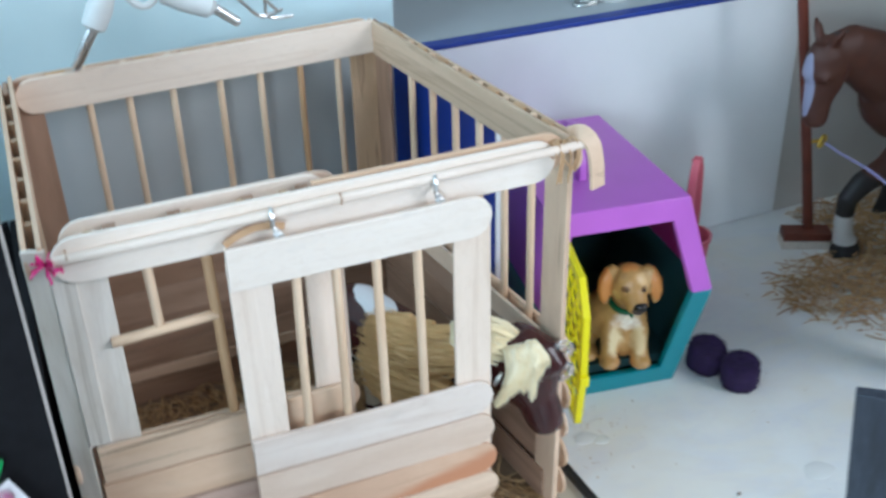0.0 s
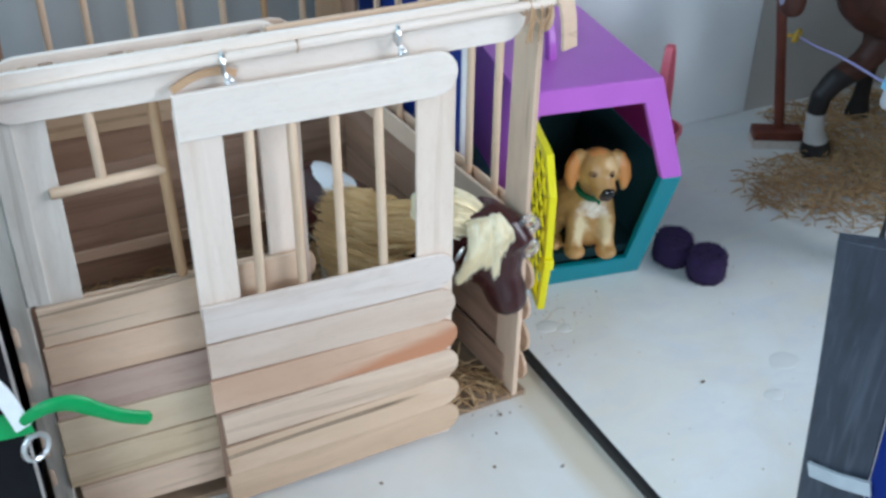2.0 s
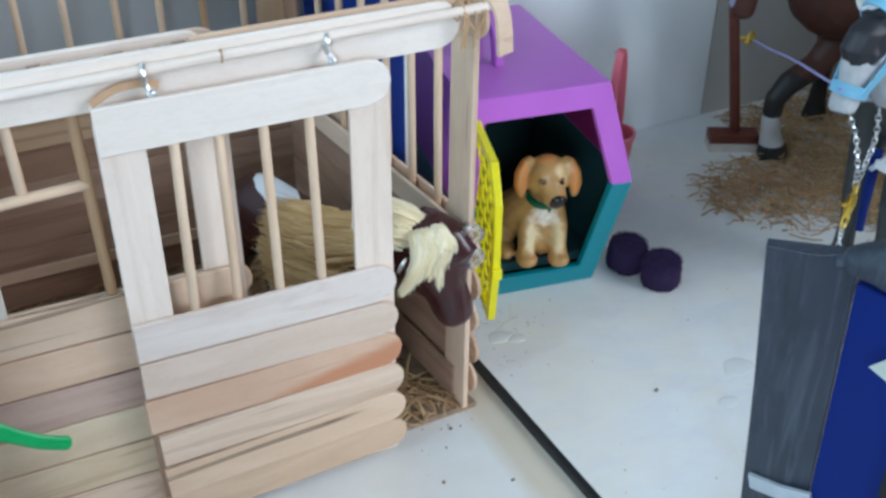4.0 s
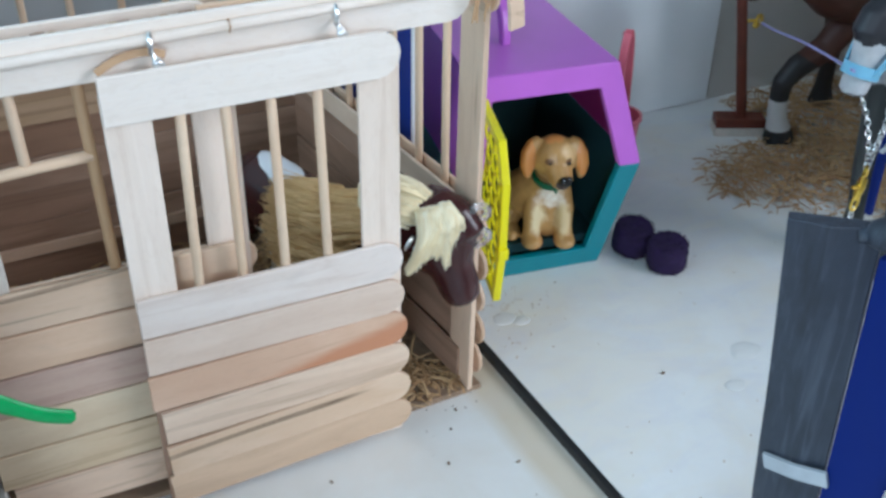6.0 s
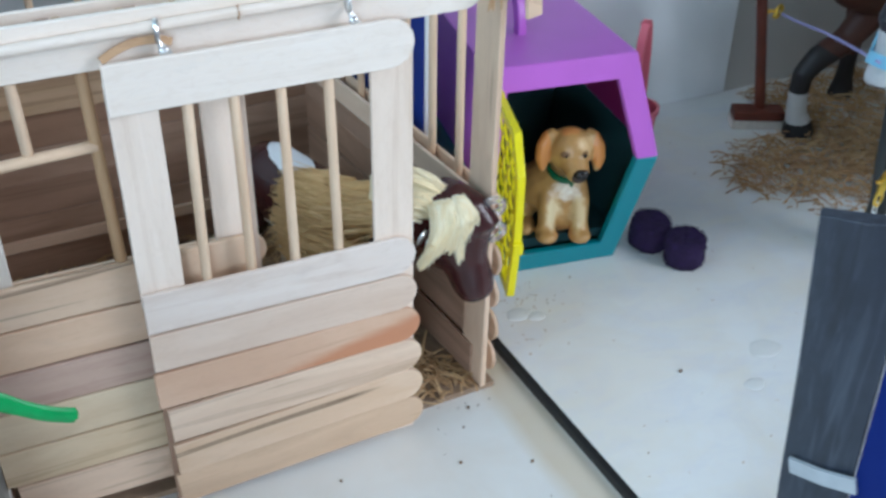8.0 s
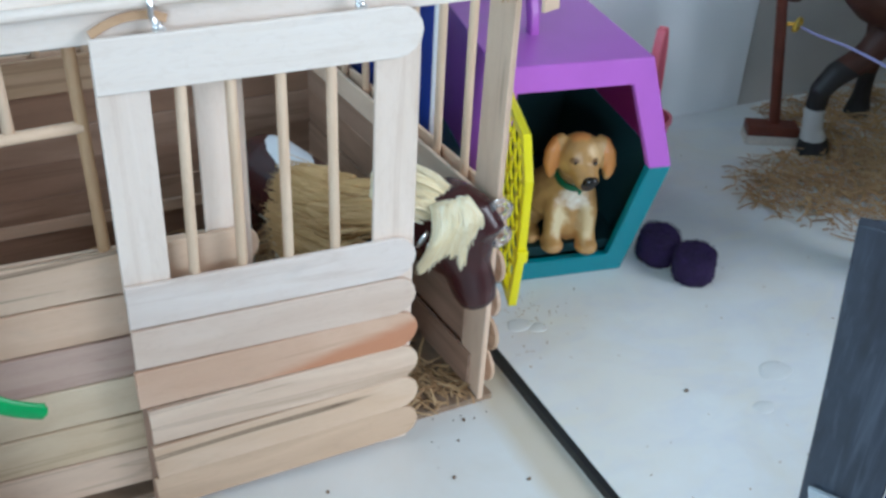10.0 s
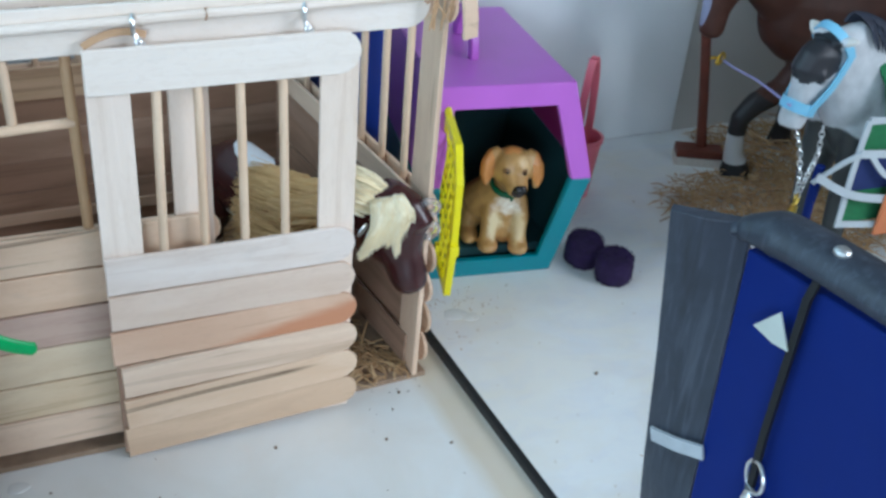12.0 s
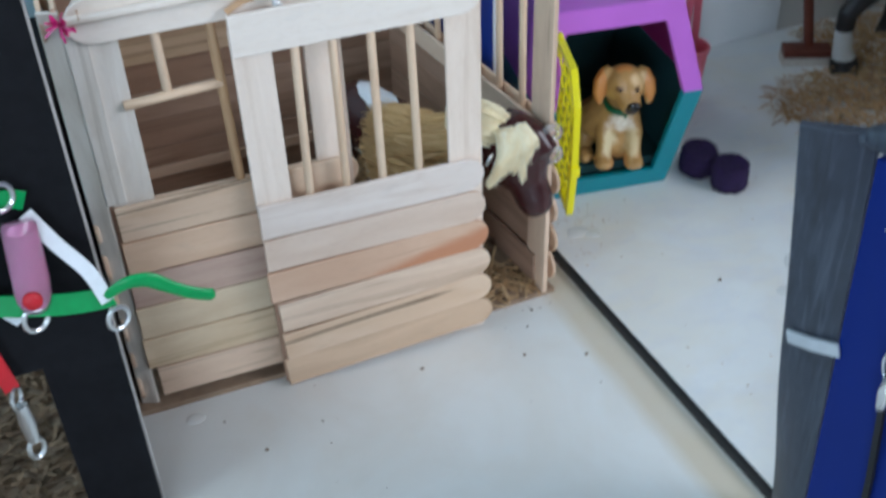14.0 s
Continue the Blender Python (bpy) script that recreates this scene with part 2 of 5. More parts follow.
TEAL = plain("teal_plastic", (0.004, 0.22, 0.27), 0.3, var=0.05, scale=60)
YELLOW = plain("yellow_plastic", (0.86, 0.76, 0.0), 0.35, var=0.05)
PINK = plain("pink_plastic", (0.75, 0.16, 0.20), 0.4, var=0.06)
PURPLE_FLEECE = plain("dark_purple_fleece", (0.022, 0.008, 0.05), 0.95, var=0.5, scale=900, bumpy=0.9)
SILVER = plain("silver_metal", (0.74, 0.74, 0.73), 0.28, 0.9, var=0.12)
GOLD = plain("gold_metal", (0.80, 0.55, 0.10), 0.28, 1.0, var=0.1)
CLEAR = glass_like("clear_plastic", (0.95, 0.95, 0.95))
MILKY = glass_like("milky_plastic", (0.93, 0.86, 0.92), 0.22)
GLUE = plain("clear_glue", (0.74, 0.74, 0.72), 0.14, var=0.03)
GREEN_RIBBON = plain("green_ribbon", (0.0, 0.30, 0.07), 0.38, var=0.12, scale=300, bumpy=0.15)
COLLAR_GREEN = plain("dark_green_collar", (0.0, 0.11, 0.045), 0.45, var=0.1)
WHITE_RIBBON = plain("white_ribbon", (0.80, 0.82, 0.84), 0.45, var=0.05, scale=300, bumpy=0.1)
RED_STRAP = plain("red_strap", (0.55, 0.01, 0.02), 0.5, var=0.15, scale=300)
HOT_PINK = plain("pink_tinsel", (0.72, 0.03, 0.22), 0.25, var=0.3, scale=500)
PINK_TUBE = plain("pink_tube", (0.70, 0.20, 0.42), 0.4, var=0.1)
GREY_TAPE = plain("grey_duct_tape", (0.034, 0.041, 0.058), 0.42, var=0.16, scale=160, bumpy=0.25)


def mottle(mat, colour, amount, stretch, scale, low=0.45, high=0.7):
    """Overlay soft stains or streaks of a second colour."""
    nt = mat.node_tree
    bs = nt.nodes["Principled BSDF"]
    n = noise_tex(nt, coords(nt, stretch), scale, 4.0, 0.6, 0.6)
    mask = ramp(nt, n, [(low, (0, 0, 0)), (high, (amount,) * 3)])
    old = bs.inputs["Base Color"].links[0].from_socket
    nt.links.new(mix(nt, mask, old, colour), bs.inputs["Base Color"])


mottle(GREY_TAPE, (0.085, 0.10, 0.13), 0.7, (60, 60, 3), 6.0, 0.50, 0.72)
mottle(GREY_TAPE, (0.018, 0.02, 0.028), 0.7, (45, 45, 4), 5.0, 0.52, 0.70)
mottle(BOARD_WHITE, (0.78, 0.70, 0.56), 0.5, (1, 1, 1), 16.0, 0.42, 0.68)
mottle(BOARD_WHITE, (0.66, 0.67, 0.74), 0.35, (1, 2, 1), 34.0)
mottle(TABLE_WHITE, (0.70, 0.64, 0.56), 0.45, (1, 1, 1), 14.0)
BLUE_BOARD = plain("blue_board", (0.006, 0.036, 0.27), 0.5, var=0.06, scale=60)
BLUE_PLASTIC = plain("blue_sheet", (0.001, 0.015, 0.15), 0.62, var=0.05, scale=60)
BLUE_PLASTIC.node_tree.nodes["Principled BSDF"].inputs["Specular IOR Level"].default_value = 0.25
BLACK_CORD = plain("black_cord", (0.008, 0.008, 0.009), 0.7, var=0.3, scale=700, bumpy=0.5)
DULL_TAPE = plain("dull_white_tape", (0.48, 0.50, 0.52), 0.6, var=0.12, scale=200)
OFF_WHITE = plain("off_white_paint", (0.58, 0.60, 0.54), 0.6, var=0.08)
RED_WOOD = plain("red_brown_wood", (0.13, 0.030, 0.016), 0.45, var=0.25, scale=90, bumpy=0.1)
PALE_FELT = plain("pale_felt", (0.66, 0.58, 0.50), 0.9, var=0.15, scale=400)
STRAW = plain("straw", (0.52, 0.34, 0.16), 0.75, var=0.45, scale=60)
SHAVINGS = plain("shavings", (0.34, 0.20, 0.10), 0.8, var=0.45, scale=60)
CRUMB = plain("crumbs", (0.42, 0.28, 0.14), 0.8, var=0.3)
CRUMB_DARK = plain("dark_crumbs", (0.20, 0.13, 0.08), 0.8, var=0.3)
BLOND = plain("blond_wool_hair", (0.92, 0.74, 0.42), 0.6, var=0.10, scale=500, bumpy=0.4)
# golden mane wool, darkened against the forelock for the shade in the stall
TAWNY_SHADED = plain("tawny_wool_shaded", (0.62, 0.41, 0.17), 0.75, var=0.14, scale=500, bumpy=0.4)
LILAC = plain("lilac_cord", (0.40, 0.38, 0.66), 0.6, var=0.1)
LIGHT_BLUE = plain("light_blue_strap", (0.25, 0.58, 0.78), 0.45, var=0.06)
WHITE_STRAP = plain("white_strap", (0.56, 0.60, 0.62), 0.5, var=0.05)
GREEN_CLOTH = plain("green_cloth", (0.02, 0.17, 0.06), 0.8, var=0.15, scale=500, bumpy=0.3)
NAVY_CLOTH = plain("navy_cloth", (0.015, 0.03, 0.13), 0.85, var=0.15, scale=500, bumpy=0.3)
ORANGE_CLOTH = plain("orange_cloth", (0.62, 0.20, 0.08), 0.8, var=0.1)
CABLE_WHITE = plain("white_cable_plastic", (0.75, 0.78, 0.78), 0.4, var=0.04)
EYE_BLACK = plain("eye_black", (0.008, 0.006, 0.005), 0.15)


# ---- building helpers: shapes are given in millimetres ----
S = 0.001


def empty(name, at, label, category, group=""):
    ob = new(name)
    ob.empty_display_size = 0.01
    ob.location = Vector(at) * S
    return tagged(ob, label, category, group)


def home(ob, parent):
    """Hang ob, placed in the world, under its parent."""
    if parent:
        ob.parent = parent
        ob.matrix_parent_inverse = parent.matrix_basis.inverted()
    return ob


def shade(me, angle=38):
    me.polygons.foreach_set("use_smooth", [True] * len(me.polygons))
    me.set_sharp_from_angle(angle=radians(angle))


def part(name, bm, mats, parent=None, label="", at=(0, 0, 0), angle=38, bevel=0.0):
    """One mesh object from a bmesh in world millimetres, with its origin at the place given."""
    at = Vector(at)
    bmesh.ops.transform(bm, matrix=Matrix.Scale(S, 4) @ Matrix.Translation(-at), verts=bm.verts)
    bmesh.ops.recalc_face_normals(bm, faces=bm.faces)
    me = bpy.data.meshes.new(name)
    bm.to_mesh(me)
    bm.free()
    for m in mats if isinstance(mats, (list, tuple)) else [mats]:
        me.materials.append(m)
    shade(me, angle)
    ob = new(name, me)
    ob.location = at * S
    if bevel:
        mod = ob.modifiers.new("bevel", "BEVEL")
        mod.width, mod.segments, mod.limit_method = bevel * S, 2, "ANGLE"
    if label:
        ob["label"] = label
    return home(ob, parent)


def box(bm, lo, hi, m=None):
    lo, hi = Vector(lo), Vector(hi)
    g = bmesh.ops.create_cube(bm, size=1.0)["verts"]
    t = Matrix.Translation((lo + hi) / 2) @ Matrix.Diagonal((*(hi - lo), 1))
    bmesh.ops.transform(bm, matrix=(m or Matrix()) @ t, verts=g)
    return g


def prism(bm, outline, d, m=None):
    """Extrude a closed outline of (x, z) along y from 0 to d."""
    a = [bm.verts.new((x, 0, z)) for x, z in outline]
    b = [bm.verts.new((x, d, z)) for x, z in outline]
    n = len(a)
    bm.faces.new(a)
    bm.faces.new(b[::-1])
    for i in range(n):
        bm.faces.new((a[i], b[i], b[(i + 1) % n], a[(i + 1) % n]))
    if m is not None:
        bmesh.ops.transform(bm, matrix=m, verts=a + b)
    return a + b


def ring_loft(bm, rings, close=True):
    n = len(rings[0])
    for r0, r1 in zip(rings, rings[1:]):
        for i in range(n):
            bm.faces.new((r0[i], r0[(i + 1) % n], r1[(i + 1) % n], r1[i]))
    if close:
        bm.faces.new(rings[0][::-1])
        bm.faces.new(rings[-1])


def loft(bm, stations, sides=14, up=(0, 0, 1)):
    """A tube through stations of (point, half-width across, half-height)."""
    pts = [Vector(s[0]) for s in stations]
    rings = []
    for i, (p, (_, ra, rb)) in enumerate(zip(pts, stations)):
        d = (pts[min(i + 1, len(pts) - 1)] - pts[max(i - 1, 0)]).normalized()
        side = d.cross(Vector(up))
        if side.length < 1e-4:
            side = d.cross(Vector((0, 1, 0)))
        side.normalize()
        top = side.cross(d).normalized()
        rings.append([bm.verts.new(p + side * ra * math.cos(a) + top * rb * math.sin(a)) for a in (2 * math.pi * k / sides for k in range(sides))])
    ring_loft(bm, rings)
    return [v for r in rings for v in r]


def tube(bm, pts, r, sides=8):
    return loft(bm, [(p, r, r) for p in pts], sides)


def strap(bm, pts, w, t, face=(0, 0, 1)):
    """A flat band through points, w wide and t thick, its broad side towards face."""
    pts = [Vector(p) for p in pts]
    rings = []
    for i, p in enumerate(pts):
        d = (pts[min(i + 1, len(pts) - 1)] - pts[max(i - 1, 0)]).normalized()
        f = Vector(face)
        f = (f - d * f.dot(d)).normalized()
        s = d.cross(f).normalized()
        rings.append([bm.verts.new(p + s * a * w / 2 + f * b * t / 2) for a, b in ((-1, -1), (1, -1), (1, 1), (-1, 1))])
    ring_loft(bm, rings)


def curve_points(pts, n=6):
    """A smooth line through points."""
    pts = [Vector(p) for p in pts]
    out = []
    for i in range(len(pts) - 1):
        p0, p1, p2, p3 = pts[max(i - 1, 0)], pts[i], pts[i + 1], pts[min(i + 2, len(pts) - 1)]
        for k in range(n):
            t = k / n
            out.append(0.5 * ((2 * p1) + (p2 - p0) * t + (2 * p0 - 5 * p1 + 4 * p2 - p3) * t * t + (3 * p1 - p0 - 3 * p2 + p3) * t ** 3))
    return out + [pts[-1]]


def torus(bm, centre, r, thin, m=None, squash=1.0, n=18, k=7):
    rings = []
    m = m or Matrix()
    for i in range(n):
        a = 2 * math.pi * i / n
        c, d = Vector((math.cos(a) * r, 0, math.sin(a) * r * squash)), Vector((math.cos(a), 0, math.sin(a)))
        rings.append([bm.verts.new(Vector(centre) + m @ (c + d * thin * math.cos(b) + Vector((0, thin * math.sin(b), 0)))) for b in (2 * math.pi * j / k for j in range(k))])
    for i in range(n):
        r0, r1 = rings[i], rings[(i + 1) % n]
        for j in range(k):
            bm.faces.new((r0[j], r0[(j + 1) % k], r1[(j + 1) % k], r1[j]))


def ball(bm, centre, radii, m=None, u=14, v=10):
    radii = radii if isinstance(radii, (tuple, list)) else (radii,) * 3
    g = bmesh.ops.create_uvsphere(bm, u_segments=u, v_segments=v, radius=1.0)["verts"]
    bmesh.ops.transform(bm, matrix=Matrix.Translation(centre) @ (m or Matrix()) @ Matrix.Diagonal((*radii, 1)), verts=g)
    return g


def fused(bm, voxel, smooth=6):
    """Fuse overlapping closed shapes into one skin, as in a moulded toy."""
    bmesh.ops.recalc_face_normals(bm, faces=bm.faces)
    me = bpy.data.meshes.new("mould")
    bm.to_mesh(me)
    bm.free()
    ob = new("mould", me)
    r = ob.modifiers.new("remesh", "REMESH")
    r.mode, r.voxel_size = "VOXEL", voxel
    s = ob.modifiers.new("smooth", "SMOOTH")
    s.factor, s.iterations = 0.5, smooth
    deps = bpy.context.evaluated_depsgraph_get()
    made = bpy.data.meshes.new_from_object(ob.evaluated_get(deps))
    out = bmesh.new()
    out.from_mesh(made)
    bpy.data.objects.remove(ob)
    bpy.data.meshes.remove(made)
    bpy.data.meshes.remove(me)
    return out


_sticks = {}


def stick_mesh(length, w, t, ends, mat):
    """A craft stick along x from 0, broad side to y; each end rounded (r) or sawn off (c)."""
    key = (round(length, 1), w, t, ends, mat.name)
    if key in _sticks:
        return _sticks[key]

    def outline(m):
        h, pts = w / 2 - m, []
        for end, sign in ((ends[1], 1), (ends[0], -1)):
            if end == "r":
                c = length - w / 2 if sign > 0 else w / 2
                for k in range(9):
                    a = math.pi * (k / 8 - 0.5)
                    pts.append((c + sign * h * 0.98 * math.cos(a), sign * h * math.sin(a)))
            else:
                x = length - m if sign > 0 else m
                pts += [(x, -sign * h), (x, sign * h)]
        return pts
    ch = min(0.35, t * 0.2)
    verts, faces = [], []
    layers = [(ch, -t / 2), (0, -t / 2 + ch), (0, t / 2 - ch), (ch, t / 2)]
    for m, y in layers:
        verts += [(x * S, y * S, z * S) for x, z in outline(m)]
    n = len(verts) // 4
    faces.append(list(range(n)))
    faces.append(list(range(3 * n, 4 * n))[::-1])
    for l in range(3):
        for i in range(n):
            j = (i + 1) % n
            faces.append((l * n + i, (l + 1) * n + i, (l + 1) * n + j, l * n + j))
    me = bpy.data.meshes.new("stick")
    me.from_pydata(verts, [], faces)
    bm = bmesh.new()
    bm.from_mesh(me)
    bmesh.ops.recalc_face_normals(bm, faces=bm.faces)
    bm.to_mesh(me)
    bm.free()
    me.materials.append(mat)
    shade(me, 30)
    _sticks[key] = me
    return me


_rng = random.Random(11)


def stick(parent, name, p0, p1, face, w=18.6, t=2.0, ends="cc", mat=None, label="", loose=0.25):
    """A craft stick from p0 to p1 (its middle line), its broad side towards face."""
    p0, p1 = Vector(p0), Vector(p1)
    x = (p1 - p0).normalized()
    f = Vector(face)
    y = (f - x * f.dot(x)).normalized()
    z = x.cross(y)
    ob = new(name, stick_mesh((p1 - p0).length, w, t, ends, mat or BIRCH))
    rot = Matrix((x, y, z)).transposed().to_4x4()
    j = _rng.uniform
    ob.matrix_basis = Matrix.Translation((p0 + y * j(-0.1, 0.1)) * S) @ rot @ pose(0, 0, 0, j(-loose, loose), j(-loose, loose), 0)
    if label:
        ob["label"] = label
    return home(ob, parent)


def dowel(parent, name, p0, p1, r=2.0, mat=None, label=""):
    p0, p1 = Vector(p0), Vector(p1)
    length = (p1 - p0).length
    key = ("dowel", round(length, 1), r, (mat or DOWEL).name)
    if key not in _sticks:
        bm = bmesh.new()
        loft(bm, [((0, 0, 0), r * 0.85, r * 0.85), ((0.4, 0, 0), r, r), ((length * 0.5, 0.12, 0.1), r * 1.02, r * 0.98), ((length - 0.4, 0, 0), r, r), ((length, 0, 0), r * 0.85, r * 0.85)], 12)
        bmesh.ops.scale(bm, vec=(S, S, S), verts=bm.verts)
        bmesh.ops.recalc_face_normals(bm, faces=bm.faces)
        me = bpy.data.meshes.new("dowel")
        bm.to_mesh(me)
        bm.free()
        me.materials.append(mat or DOWEL)
        shade(me, 40)
        _sticks[key] = me
    ob = new(name, _sticks[key])
    x = (p1 - p0).normalized()
    ob.matrix_basis = Matrix.Translation(p0 * S) @ x.to_track_quat("X", "Z").to_matrix().to_4x4()
    if label:
        ob["label"] = label
    return home(ob, parent)


def straw_bed(name, mat, where, count, seed, size=(6, 22), width=(0.5, 1.4), label="", category="straw"):
    """Loose strips of straw; where(rng) gives each one's middle (x, y, z) and greatest tilt in degrees."""
    rng = random.Random(seed)
    verts, faces = [], []
    for _ in range(count):
        (x, y, z), tilt = where(rng)
        length, w, a = rng.uniform(*size), rng.uniform(*width), rng.uniform(0, math.tau)
        ti, bend = radians(rng.uniform(-tilt, tilt)), rng.uniform(-0.18, 0.18) * length
        lift = rng.uniform(0, 0.08) * length
        d = Vector((math.cos(a) * math.cos(ti), math.sin(a) * math.cos(ti), math.sin(ti)))
        s = Vector((-math.sin(a), math.cos(a), rng.uniform(-0.5, 0.5))).normalized()
        u = d.cross(s).normalized() * 0.18
        base = len(verts)
        for k in range(4):
            f = k / 3 - 0.5
            c = Vector((x, y, z)) + d * f * length + s * bend * (1 - 4 * f * f) + Vector((0, 0, lift * (1 - 4 * f * f)))
            c.z = max(c.z, z * 0.6)
            ww = w * (0.75 if k in (0, 3) else 1.0) / 2
            verts += [tuple((c + s * ww * p + u * q) * S) for p, q in ((-1, -1), (1, -1), (1, 1), (-1, 1))]
        for k in range(3):
            b0, b1 = base + 4 * k, base + 4 * k + 4
            faces += [(b0 + i, b0 + (i + 1) % 4, b1 + (i + 1) % 4, b1 + i) for i in range(4)]
        faces += [(base + 3, base + 2, base + 1, base), (base + 12, base + 13, base + 14, base + 15)]
    me = bpy.data.meshes.new(name)
    me.from_pydata(verts, [], faces)
    me.materials.append(mat)
    return tagged(new(name, me), label, category, "", "stuff")


def island_tint(mat, colours):
    """Tint each loose strip or crumb of a joined mesh by chance."""
    nt = mat.node_tree
    b = nt.nodes["Principled BSDF"]
    geo = nt.nodes.new("ShaderNodeNewGeometry")
    c = ramp(nt, geo.outputs["Random Per Island"], [(i / (len(colours) - 1), col) for i, col in enumerate(colours)])
    old = b.inputs["Base Color"].links[0].from_socket
    nt.links.new(mix(nt, 0.75, old, c), b.inputs["Base Color"])


island_tint(STRAW, [(0.58, 0.37, 0.18), (0.42, 0.23, 0.11), (0.68, 0.47, 0.26), (0.48, 0.28, 0.13), (0.28, 0.15, 0.08)])
island_tint(BLOND, [(0.95, 0.85, 0.62), (0.88, 0.73, 0.46), (0.96, 0.90, 0.72), (0.92, 0.80, 0.54)])
island_tint(TAWNY_SHADED, [(0.64, 0.39, 0.17), (0.54, 0.31, 0.12), (0.74, 0.48, 0.24), (0.60, 0.35, 0.14)])
island_tint(SHAVINGS, [(0.17, 0.10, 0.055), (0.09, 0.055, 0.035), (0.24, 0.155, 0.09), (0.13, 0.075, 0.04)])

# ---- the setting ----
def slab(name, lo, hi, mat, kind="structure", label="", category="", bevel=0.0):
    bm = bmesh.new()
    box(bm, lo, hi)
    ob = part(name, bm, mat, None, label, at=[(a + b) / 2 for a, b in zip(lo, hi)], bevel=bevel)
    return tagged(ob, label, category, "", kind)


slab("tabletop", (-680, -420, -30), (680, 420, 0), TABLE_WHITE, label="white painted tabletop with crumbs on it", category="table", bevel=2)
slab("wall_north", (-1250, 420, -750), (1700, 520, 1700), WALL_PAINT, label="pale bluish painted wall", category="wall")
bm = bmesh.new()
box(bm, (1600, -2000, -750), (1700, 420, 600))
box(bm, (1600, -2000, 1640), (1700, 420, 1700))
box(bm, (1600, -700, 600), (1700, 420, 1640))
tagged(part("wall_east", bm, CREAM_PAINT), "unseen cream painted wall, left open for the added fill lamp", "wall", "", "structure")
slab("wall_corner", (448.5, 224.5, 4.9), (680, 234, 900), CORNER_CREAM_SHADED, label="cream wall board, its paint darkened for the corner's shade", category="wall")
slab("wall_recess", (-700, 246, 0), (158, 254, 900), PALE_BLUE, label="pale blue wall board behind the stall", category="wall")
# added out of view: keeps lamp light and bounce off the right corner
slab("wall_partition", (680, -240, -750), (760, 420, 1700), LIGHT_BLOCK_BROWN, label="unseen dark brown partition, added to keep light off the corner", category="wall")
slab("ceiling", (-1250, -2000, 1700), (1700, 520, 1760), WALL_PAINT, label="white ceiling", category="ceiling")
slab("floor", (-1250, -2000, -800), (1700, 520, -750), RED_WOOD, label="brown wooden floor", category="floor")
bm = bmesh.new()
box(bm, (-1250, -2000, -750), (-1180, 420, 500))
box(bm, (-1250, -2000, 1560), (-1180, 420, 1700))
box(bm, (-1250, -2000, 500), (-1180, -680, 1560))
box(bm, (-1250, 290, 500), (-1180, 420, 1560))
tagged(part("wall_west", bm, WALL_PAINT), "pale wall with a window opening", "wall", "", "structure")
bm = bmesh.new()
box(bm, (-1250, -2070, -750), (1700, -2000, 350))
box(bm, (-1250, -2070, 890), (1700, -2000, 1700))
box(bm, (-540, -2070, 350), (1700, -2000, 890))
tagged(part("wall_south", bm, WALL_PAINT), "pale wall with a window opening beside the corner", "wall", "", "structure")

# white board that lies on the table, with a black edge on its left side
bm = bmesh.new()
edge = [(171.5, 60), (171.5, 228), (679, 228), (679, -416), (195, -416), (184.5, -170)]
prism(bm, [(x, y) for x, y in edge], 4.6, Matrix(((1, 0, 0, 0), (0, 0, 1, 0), (0, 1, 0, 0.2), (0, 0, 0, 1))))
base_board = tagged(part("base_board", bm, BOARD_WHITE, bevel=0.5), "white coated board lying on the table", "board")
bm = bmesh.new()
for (x0, y0), (x1, y1) in ((edge[1], edge[0]), (edge[0], edge[5]), (edge[5], edge[4])):
    prism(bm, [(x0 - 3.4, y0), (x0 - 0.02, y0), (x1 - 0.02, y1), (x1 - 3.4, y1)], 4.4, Matrix(((1, 0, 0, 0), (0, 0, 1, 0), (0, 1, 0, 0.05), (0, 0, 0, 1))))
part("edging", bm, BLACK_EDGE, base_board, "black edging strip")

# low white panel behind the toys, with a blue top edge
panel = empty("back_panel", (300, 226, 0), "white panel with a blue top edge standing behind the toys", "panel")
bm = bmesh.new()
box(bm, (162, 223, 5), (448, 232, 178))
part("sheet", bm, PANEL_WHITE, panel, bevel=0.6)
bm = bmesh.new()
box(bm, (162, 222.4, 178.1), (448, 232.6, 181.2))
part("edge_strip", bm, BLUE_EDGE, panel, "dark blue edge strip", bevel=0.6)

# plain grey sheet added behind the stall, darker than the wall board beyond it
bm = bmesh.new()
box(bm, (-72, 216, 0), (150, 222, 196))
tagged(part("grey_board", bm, GREY_BOARD, None, at=(40, 219, 0), bevel=0.6), "plain grey sheet added behind the wooden stall", "board")

# ---- the toy stall ----
stall = empty("toy_stall", (45, 100, 0), "handmade toy horse stall of pale craft sticks and dowels", "toy stall")
FL, FR, BL, BR = Vector((-66, 10, 0)), Vector((154, 12, 0)), Vector((-65, 190, 0)), Vector((129, 195, 0))
bm = bmesh.new()
prism(bm, [(-75, 5.4), (20, 5.6), (157, 12.5), (134, 203), (-72, 200)], 3.0, Matrix(((1, 0, 0, 0), (0, 0, 1, 0), (0, 1, 0, 0.1), (0, 0, 0, 1))))
part("base_sheet", bm, CARDBOARD, stall, "brown corrugated cardboard base")
P = 18.9
# front, fixed half
mats6 = [BIRCH_STREAK, BIRCH, BIRCH_MAUVE, BIRCH_CREAM, BIRCH_CREAM, BIRCH]
